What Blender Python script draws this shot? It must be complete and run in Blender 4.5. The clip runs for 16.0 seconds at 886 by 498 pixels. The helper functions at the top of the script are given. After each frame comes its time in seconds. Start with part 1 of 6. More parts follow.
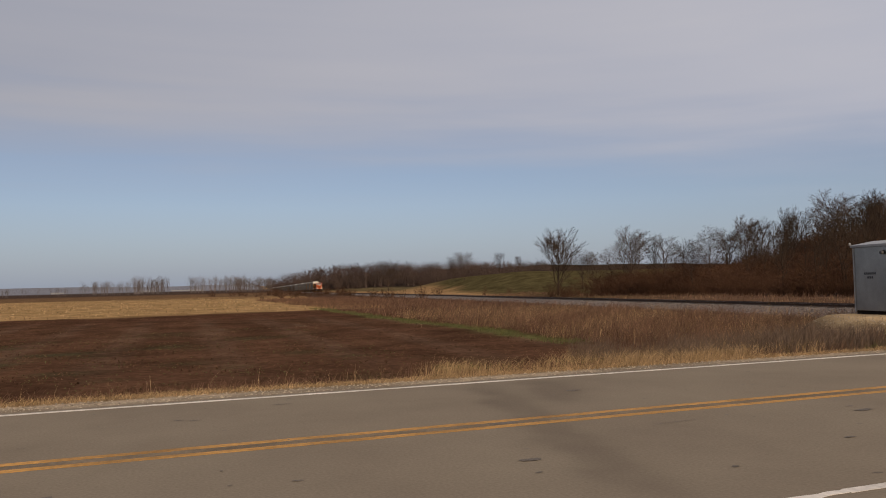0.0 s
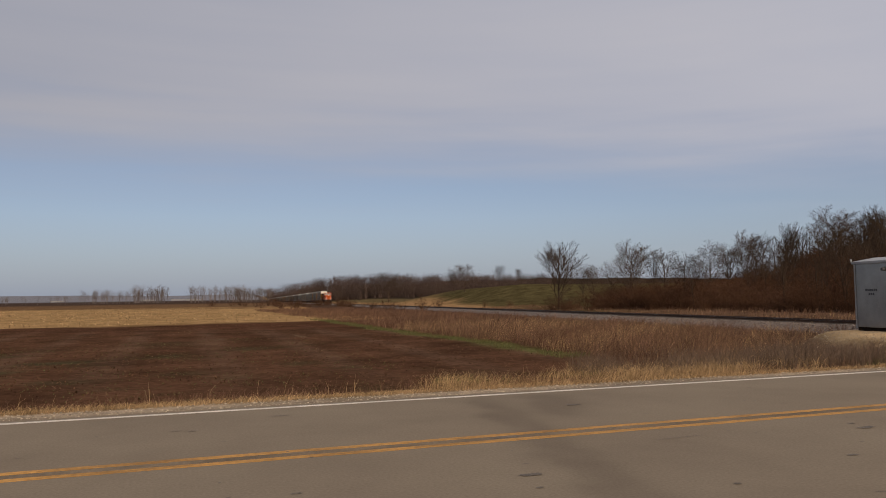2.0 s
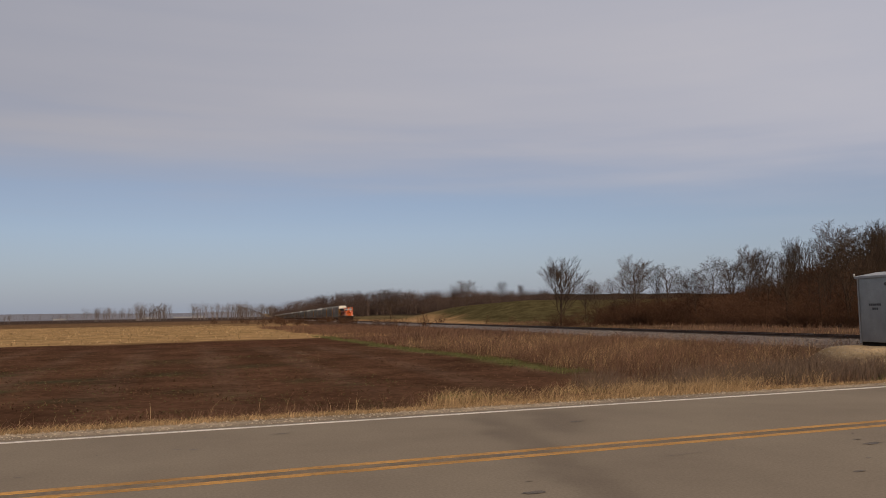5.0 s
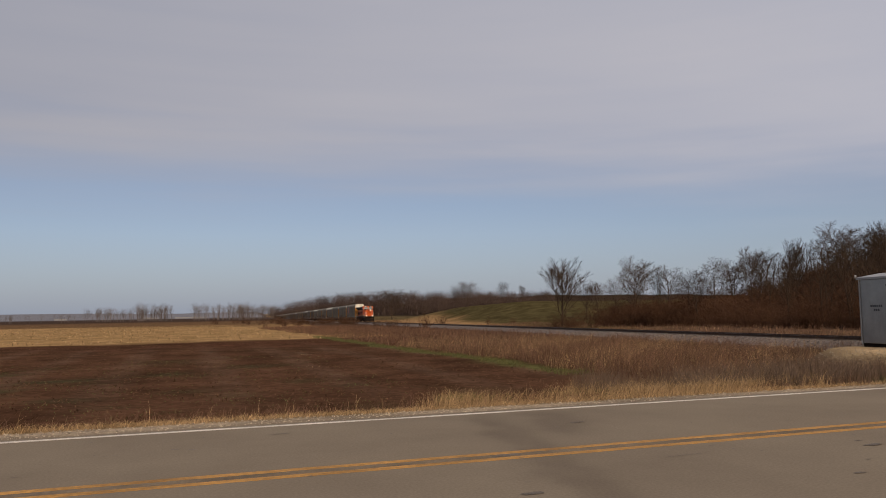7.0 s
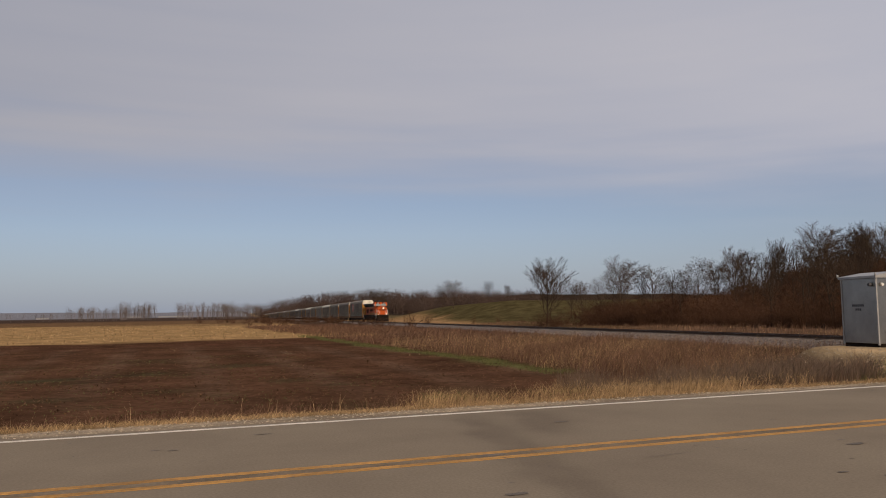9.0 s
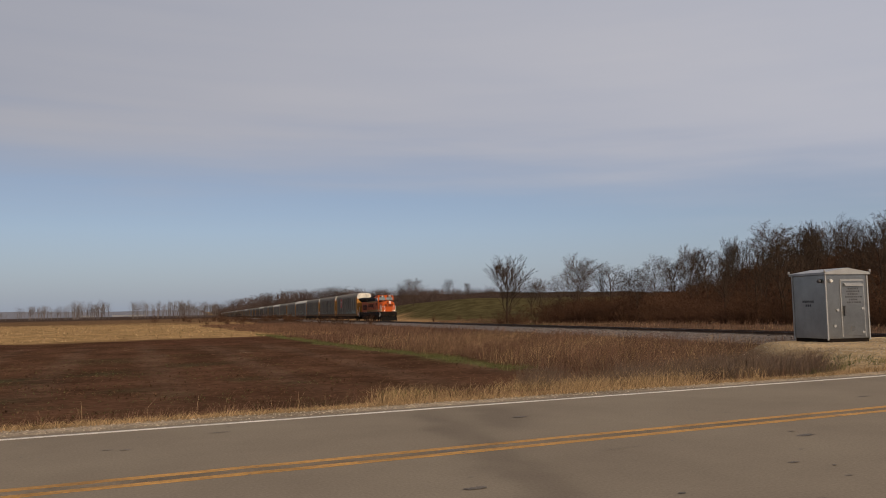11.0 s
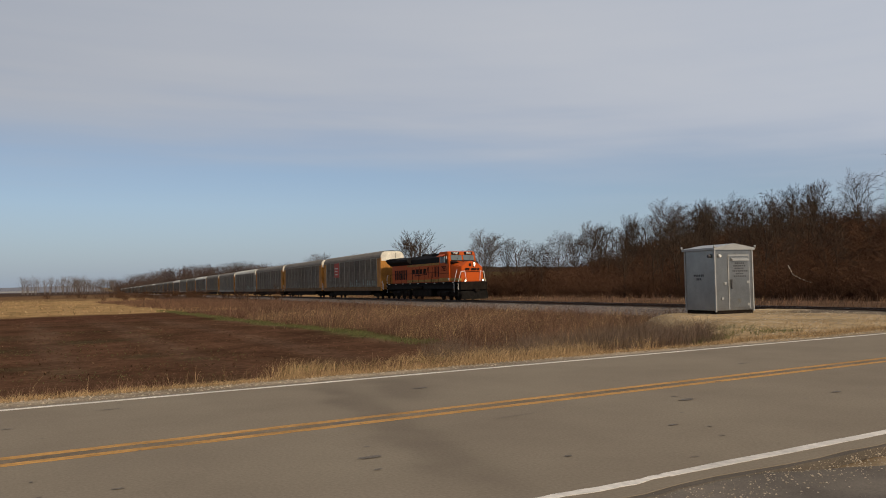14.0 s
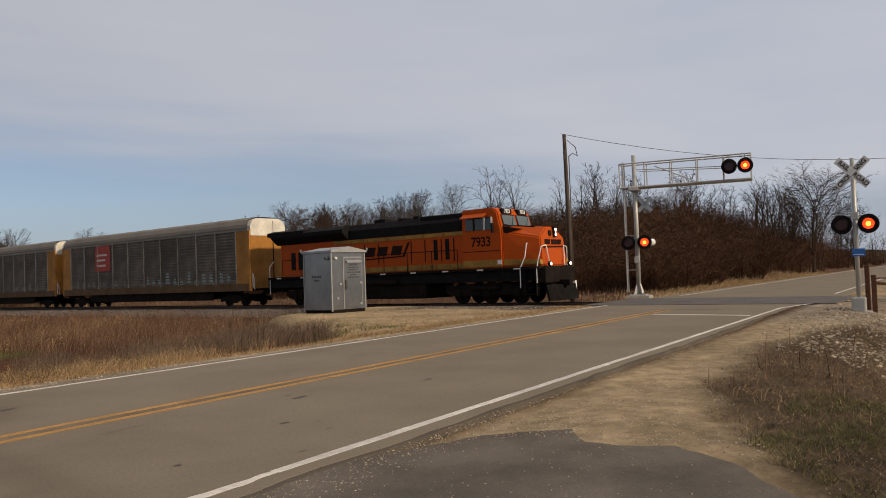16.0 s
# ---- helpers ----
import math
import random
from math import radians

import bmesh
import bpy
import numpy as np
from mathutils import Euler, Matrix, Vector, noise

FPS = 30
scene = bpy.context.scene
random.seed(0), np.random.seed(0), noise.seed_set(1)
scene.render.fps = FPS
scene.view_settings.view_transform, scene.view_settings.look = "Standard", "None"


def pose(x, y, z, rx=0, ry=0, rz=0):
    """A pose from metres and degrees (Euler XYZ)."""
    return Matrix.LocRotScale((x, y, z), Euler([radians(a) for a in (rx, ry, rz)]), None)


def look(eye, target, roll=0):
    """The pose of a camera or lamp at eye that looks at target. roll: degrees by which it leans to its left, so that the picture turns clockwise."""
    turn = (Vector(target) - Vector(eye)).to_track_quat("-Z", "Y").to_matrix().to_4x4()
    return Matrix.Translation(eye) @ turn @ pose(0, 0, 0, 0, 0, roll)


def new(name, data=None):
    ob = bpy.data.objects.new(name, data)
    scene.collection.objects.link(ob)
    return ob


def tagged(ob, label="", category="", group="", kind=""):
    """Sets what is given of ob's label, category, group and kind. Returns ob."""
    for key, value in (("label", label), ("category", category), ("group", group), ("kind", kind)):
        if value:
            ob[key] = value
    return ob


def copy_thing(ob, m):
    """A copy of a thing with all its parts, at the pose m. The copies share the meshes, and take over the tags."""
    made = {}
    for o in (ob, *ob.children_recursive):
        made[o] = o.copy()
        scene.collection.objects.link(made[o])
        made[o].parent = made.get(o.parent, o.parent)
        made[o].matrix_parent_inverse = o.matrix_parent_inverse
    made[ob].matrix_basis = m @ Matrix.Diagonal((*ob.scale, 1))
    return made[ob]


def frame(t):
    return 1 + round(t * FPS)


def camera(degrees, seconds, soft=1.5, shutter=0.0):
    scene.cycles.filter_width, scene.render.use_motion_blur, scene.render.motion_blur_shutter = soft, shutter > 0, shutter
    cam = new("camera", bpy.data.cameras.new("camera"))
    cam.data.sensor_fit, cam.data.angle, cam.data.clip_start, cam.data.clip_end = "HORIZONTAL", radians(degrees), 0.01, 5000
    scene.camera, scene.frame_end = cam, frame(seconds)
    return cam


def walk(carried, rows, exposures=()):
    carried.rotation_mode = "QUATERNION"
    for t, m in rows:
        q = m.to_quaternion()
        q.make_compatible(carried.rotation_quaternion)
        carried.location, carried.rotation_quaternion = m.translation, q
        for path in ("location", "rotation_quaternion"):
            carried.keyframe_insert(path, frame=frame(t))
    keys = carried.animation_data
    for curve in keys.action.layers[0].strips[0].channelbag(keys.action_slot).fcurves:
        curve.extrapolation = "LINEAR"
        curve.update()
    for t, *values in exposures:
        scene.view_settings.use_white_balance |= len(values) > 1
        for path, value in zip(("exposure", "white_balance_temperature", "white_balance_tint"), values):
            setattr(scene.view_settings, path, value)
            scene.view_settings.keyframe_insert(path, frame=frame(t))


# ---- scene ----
cam = camera(59.45, 16.0, soft=0.95)
PATH = [
    (0.0, -0.000, -0.000, 1.600, 92.55, 1.34, -18.81),
    (0.5, -0.002, 0.019, 1.611, 92.60, 1.04, -18.58),
    (1.0, -0.009, 0.023, 1.612, 92.77, 0.92, -18.62),
    (1.5, -0.015, 0.013, 1.610, 93.04, 0.78, -18.66),
    (2.0, -0.007, 0.021, 1.605, 93.44, 0.75, -18.80),
    (2.5, 0.019, 0.046, 1.608, 93.85, 0.86, -18.80),
    (3.0, 0.012, 0.042, 1.611, 94.10, 0.87, -18.81),
    (3.5, 0.005, 0.042, 1.612, 94.33, 1.05, -18.78),
    (4.0, -0.000, 0.030, 1.609, 94.49, 1.09, -18.73),
    (6.5, 0.025, 0.055, 1.597, 94.72, 0.81, -18.52),
    (7.0, 0.037, 0.060, 1.594, 94.71, 0.89, -18.54),
    (7.5, 0.032, 0.066, 1.596, 94.68, 0.78, -18.65),
    (8.0, 0.041, 0.080, 1.596, 94.71, 0.73, -18.78),
    (10.5, 0.091, 0.141, 1.577, 94.43, 1.06, -21.82),
    (11.0, 0.089, 0.132, 1.566, 94.44, 1.03, -22.54),
    (11.5, 0.128, 0.156, 1.568, 94.41, 0.92, -23.10),
    (12.0, 0.141, 0.157, 1.558, 94.30, 0.86, -23.98),
    (12.5, 0.160, 0.158, 1.554, 94.06, 0.83, -25.08),
    (13.0, 0.163, 0.149, 1.543, 93.57, 0.87, -26.10),
    (13.5, 0.174, 0.111, 1.537, 92.97, 1.02, -27.21),
    (14.0, 0.179, 0.045, 1.532, 92.48, 1.17, -29.25),
    (14.5, 0.223, 0.037, 1.545, 92.03, 1.13, -33.84),
    (15.0, 0.226, 0.018, 1.554, 91.89, 1.18, -38.78),
    (15.5, 0.236, -0.093, 1.554, 91.84, 1.44, -44.33),
    (15.7, 0.202, -0.107, 1.554, 91.84, 1.66, -48.95),
    (16.0, 0.148, -0.129, 1.553, 91.83, 2.02, -56.57),
]
EXPOSURES = [(0.0, -0.04, 6720, 12), (4.0, -0.06, 6760, 13), (8.0, -0.06, 6760, 13), (11.0, -0.05, 6700, 11), (13.5, 0.06, 6520, 6), (15.0, 0.05, 6580, 6), (16.0, 0.05, 6650, 8)]
walk(cam, [(t, pose(*p)) for t, *p in PATH], EXPOSURES)

# ---- light: thin high cloud, a low soft sun, blue band over the horizon ----
SUN_AZ, SUN_EL = 266.0, 27.0          # degrees, counted from +x
scene.view_settings.exposure = 0.0
sun_dir = Vector((math.cos(radians(SUN_AZ)) * math.cos(radians(SUN_EL)),
                  math.sin(radians(SUN_AZ)) * math.cos(radians(SUN_EL)), math.sin(radians(SUN_EL))))
sun = new("sun", bpy.data.lights.new("sun", "SUN"))
sun.data.energy, sun.data.angle, sun.data.color = 3.1, radians(5), (1.0, 0.81, 0.60)
sun.matrix_world = look(sun_dir * 100, (0, 0, 0))


def make_world():
    w = bpy.data.worlds.new("sky")
    scene.world = w
    w.use_nodes = True
    nt = w.node_tree
    nt.nodes.clear()
    N, Lk = nt.nodes.new, nt.links.new
    co = N("ShaderNodeTexCoord")
    sky = N("ShaderNodeTexSky")
    sky.sky_type, sky.sun_disc = "NISHITA", False
    sky.sun_elevation, sky.sun_rotation = radians(SUN_EL), radians(90 - SUN_AZ)
    sky.dust_density, sky.air_density, sky.ozone_density = 1.0, 0.8, 1.6
    sep = N("ShaderNodeSeparateXYZ")
    Lk(co.outputs["Generated"], sep.inputs[0])

    def m(op, a, b=None, clamp=False):
        n = N("ShaderNodeMath")
        n.operation, n.use_clamp = op, clamp
        for i, v in enumerate((a, b)):
            if v is None:
                continue
            if isinstance(v, (int, float)):
                n.inputs[i].default_value = v
            else:
                Lk(v, n.inputs[i])
        return n.outputs[0]
    X, Y, Z = sep.outputs
    # cloud deck seen in perspective: long streaks
    zc = m("MAXIMUM", m("ADD", Z, 0.06), 0.03)
    px, py = m("DIVIDE", X, zc), m("DIVIDE", Y, zc)
    comb = N("ShaderNodeCombineXYZ")
    Lk(m("MULTIPLY", px, 0.30), comb.inputs[0])
    Lk(m("MULTIPLY", py, 0.55), comb.inputs[1])
    n1 = N("ShaderNodeTexNoise")
    n1.inputs["Scale"].default_value, n1.inputs["Detail"].default_value = 0.9, 5
    n1.inputs["Roughness"].default_value = 0.5
    Lk(comb.outputs[0], n1.inputs["Vector"])
    # thin level bands drawn out along the horizon
    band_v = N("ShaderNodeCombineXYZ")
    Lk(m("MULTIPLY", X, 1.6), band_v.inputs[0])
    Lk(m("MULTIPLY", Y, 1.6), band_v.inputs[1])
    Lk(m("MULTIPLY", Z, 22.0), band_v.inputs[2])
    n2 = N("ShaderNodeTexNoise")
    n2.inputs["Scale"].default_value, n2.inputs["Detail"].default_value = 1.1, 4
    Lk(band_v.outputs[0], n2.inputs["Vector"])
    wob = m("ADD", m("MULTIPLY", m("SUBTRACT", n1.outputs["Fac"], 0.5), 0.08), m("MULTIPLY", m("SUBTRACT", n2.outputs["Fac"], 0.5), 0.11))
    edge = m("SUBTRACT", 0.200, m("MULTIPLY", m("POWER", m("MAXIMUM", X, 0.0), 3.0), 0.13))
    lev = m("SUBTRACT", m("ADD", Z, wob), edge)
    mask = N("ShaderNodeMapRange")
    mask.interpolation_type = "SMOOTHSTEP"
    mask.inputs[1].default_value, mask.inputs[2].default_value = -0.085, 0.055
    Lk(lev, mask.inputs[0])
    # cloud tone: lavender grey, mottled
    tone = N("ShaderNodeValToRGB")
    tone.color_ramp.elements[0].position, tone.color_ramp.elements[1].position = 0.3, 0.72
    tone.color_ramp.elements[0].color = (0.36, 0.39, 0.475, 1)
    tone.color_ramp.elements[1].color = (0.475, 0.475, 0.515, 1)
    Lk(m("ADD", m("MULTIPLY", n1.outputs["Fac"], 0.72), m("MULTIPLY", n2.outputs["Fac"], 0.28)), tone.inputs[0])
    # clear part, softened by haze low down
    skys = N("ShaderNodeMix")
    skys.data_type, skys.blend_type = "RGBA", "MULTIPLY"
    skys.inputs[0].default_value = 1.0
    Lk(sky.outputs[0], skys.inputs[6])
    skys.inputs[7].default_value = (SKY_GAIN * 1.02, SKY_GAIN * 0.97, SKY_GAIN * 0.98, 1)
    hz = N("ShaderNodeMapRange")
    hz.inputs[1].default_value, hz.inputs[2].default_value = 0.0, 0.10
    hz.inputs[3].default_value, hz.inputs[4].default_value = 0.80, 0.35
    Lk(Z, hz.inputs[0])
    mx0 = N("ShaderNodeMix")
    mx0.data_type = "RGBA"
    Lk(hz.outputs[0], mx0.inputs[0])
    Lk(skys.outputs[2], mx0.inputs[6])
    mx0.inputs[7].default_value = (0.285, 0.340, 0.450, 1)
    mx = N("ShaderNodeMix")
    mx.data_type = "RGBA"
    Lk(m("MULTIPLY", mask.outputs[0], 0.93), mx.inputs[0])
    Lk(mx0.outputs[2], mx.inputs[6])
    bright = N("ShaderNodeMix")
    bright.data_type, bright.blend_type = "RGBA", "MULTIPLY"
    bright.inputs[0].default_value = 1.0
    Lk(tone.outputs[0], bright.inputs[6])
    Lk(m("ADD", m("MULTIPLY", X, 0.26), 0.95), bright.inputs[7])
    Lk(bright.outputs[2], mx.inputs[7])
    bg = N("ShaderNodeBackground")
    Lk(mx.outputs[2], bg.inputs[0])
    bg.inputs[1].default_value = 1.0
    out = N("ShaderNodeOutputWorld")
    Lk(bg.outputs[0], out.inputs[0])


SKY_GAIN = 0.092                      # strength of the clear sky
make_world()

# ---- materials ----
def mat(name, color, rough=0.8, metal=0.0, var=0.25, scale=3.0, fine=40.0, bump=0.2, dist=0.01, tint=None,
        attr="", island=0.0, obrand=0.0, spec=0.3, stretch=(1, 1, 1)):
    """Procedural surface: base colour varied at two scales, optionally from a colour attribute or per island / object."""
    mt = bpy.data.materials.new(name)
    mt.use_nodes = True
    nt = mt.node_tree
    nt.nodes.clear()
    N, Lk = nt.nodes.new, nt.links.new
    bs, out = N("ShaderNodeBsdfPrincipled"), N("ShaderNodeOutputMaterial")
    Lk(bs.outputs[0], out.inputs[0])
    bs.inputs["Roughness"].default_value, bs.inputs["Metallic"].default_value = rough, metal
    bs.inputs["Specular IOR Level"].default_value = spec
    co, mp = N("ShaderNodeTexCoord"), N("ShaderNodeMapping")
    mp.inputs["Scale"].default_value = stretch
    Lk(co.outputs["Object"], mp.inputs[0])
    big, small = N("ShaderNodeTexNoise"), N("ShaderNodeTexNoise")
    for n, s, dt in ((big, scale, 4), (small, fine, 6)):
        n.inputs["Scale"].default_value, n.inputs["Detail"].default_value = s, dt
        n.inputs["Roughness"].default_value = 0.62
        Lk(mp.outputs[0], n.inputs["Vector"])

    def mix(fac, a, b, mode="MIX"):
        n = N("ShaderNodeMix")
        n.data_type, n.blend_type = "RGBA", mode
        for i, v in ((0, fac), (6, a), (7, b)):
            if isinstance(v, (int, float)):
                n.inputs[i].default_value = v
            elif isinstance(v, tuple):
                n.inputs[i].default_value = (*v[:3], 1)
            else:
                Lk(v, n.inputs[i])
        return n.outputs[2]

    def spread(src, lo, hi):
        n = N("ShaderNodeMapRange")
        n.inputs[1].default_value, n.inputs[2].default_value = 0.3, 0.7
        n.inputs[3].default_value, n.inputs[4].default_value = lo, hi
        Lk(src, n.inputs[0])
        return n.outputs[0]
    base = color
    if attr:
        at = N("ShaderNodeAttribute")
        at.attribute_name = attr
        base = at.outputs["Color"]
    if tint:
        base = mix(spread(big.outputs["Fac"], 0.0, 1.0), base, tint)
    col = mix(1.0, base, spread(big.outputs["Fac"], 1 - var, 1 + var), "MULTIPLY")
    col = mix(1.0, col, spread(small.outputs["Fac"], 1 - var * 0.8, 1 + var * 0.8), "MULTIPLY")
    if island:
        g = N("ShaderNodeNewGeometry")
        n = N("ShaderNodeMapRange")
        n.inputs[3].default_value, n.inputs[4].default_value = 1 - island, 1 + island
        Lk(g.outputs["Random Per Island"], n.inputs[0])
        col = mix(1.0, col, n.outputs[0], "MULTIPLY")
    if obrand:
        g = N("ShaderNodeObjectInfo")
        n = N("ShaderNodeMapRange")
        n.inputs[3].default_value, n.inputs[4].default_value = 1 - obrand, 1 + obrand
        Lk(g.outputs["Random"], n.inputs[0])
        col = mix(1.0, col, n.outputs[0], "MULTIPLY")
    Lk(col, bs.inputs["Base Color"])
    if bump:
        b = N("ShaderNodeBump")
        b.inputs["Strength"].default_value, b.inputs["Distance"].default_value = bump, dist
        Lk(small.outputs["Fac"], b.inputs["Height"])
        Lk(b.outputs[0], bs.inputs["Normal"])
    return mt


def stain(mt, marks, tone):
    """Soft smears on a surface. marks: x and y at one end, x and y at the other, half width."""
    nt = mt.node_tree
    N, Lk = nt.nodes.new, nt.links.new
    bs = nt.nodes["Principled BSDF"]
    co, sep, nz = N("ShaderNodeTexCoord"), N("ShaderNodeSeparateXYZ"), N("ShaderNodeTexNoise")
    Lk(co.outputs["Object"], sep.inputs[0])
    Lk(co.outputs["Object"], nz.inputs["Vector"])
    nz.inputs["Scale"].default_value, nz.inputs["Detail"].default_value = 1.3, 5

    def m(op, a, b=0.0):
        n = N("ShaderNodeMath")
        n.operation = op
        for i, v in enumerate((a, b)):
            if isinstance(v, (int, float)):
                n.inputs[i].default_value = v
            else:
                Lk(v, n.inputs[i])
        return n.outputs[0]
    X, Y = sep.outputs[0], sep.outputs[1]
    wob = m("MULTIPLY", m("SUBTRACT", nz.outputs["Fac"], 0.5), 0.6)
    total = 0.0
    for x0, y0, x1, y1, w in marks:
        ln = math.hypot(x1 - x0, y1 - y0)
        dx, dy = (x1 - x0) / ln, (y1 - y0) / ln
        across = m("ADD", m("ADD", m("MULTIPLY", m("SUBTRACT", X, x0), -dy), m("MULTIPLY", m("SUBTRACT", Y, y0), dx)), wob)
        along = m("ADD", m("MULTIPLY", m("SUBTRACT", X, x0), dx), m("MULTIPLY", m("SUBTRACT", Y, y0), dy))
        q = m("ADD", m("POWER", m("ABSOLUTE", m("DIVIDE", across, w)), 2.0), m("POWER", m("ABSOLUTE", m("DIVIDE", m("SUBTRACT", along, ln / 2), ln / 2 + 0.3)), 4.0))
        total = m("ADD", total, m("DIVIDE", 1.0, m("ADD", 1.0, m("MULTIPLY", q, q))))
    mx = N("ShaderNodeMix")
    mx.data_type, mx.blend_type = "RGBA", "MULTIPLY"
    old = bs.inputs["Base Color"].links[0].from_socket
    Lk(m("MINIMUM", m("MULTIPLY", total, m("ADD", 0.35, nz.outputs["Fac"])), 1.0), mx.inputs[0])
    Lk(old, mx.inputs[6])
    mx.inputs[7].default_value = (*tone, 1)
    Lk(mx.outputs[2], bs.inputs["Base Color"])


def glow(name, color, strength):
    mt = bpy.data.materials.new(name)
    mt.use_nodes = True
    bs = mt.node_tree.nodes["Principled BSDF"]
    bs.inputs["Base Color"].default_value = (*color, 1)
    bs.inputs["Emission Color"].default_value = (*color, 1)
    bs.inputs["Emission Strength"].default_value = strength
    return mt


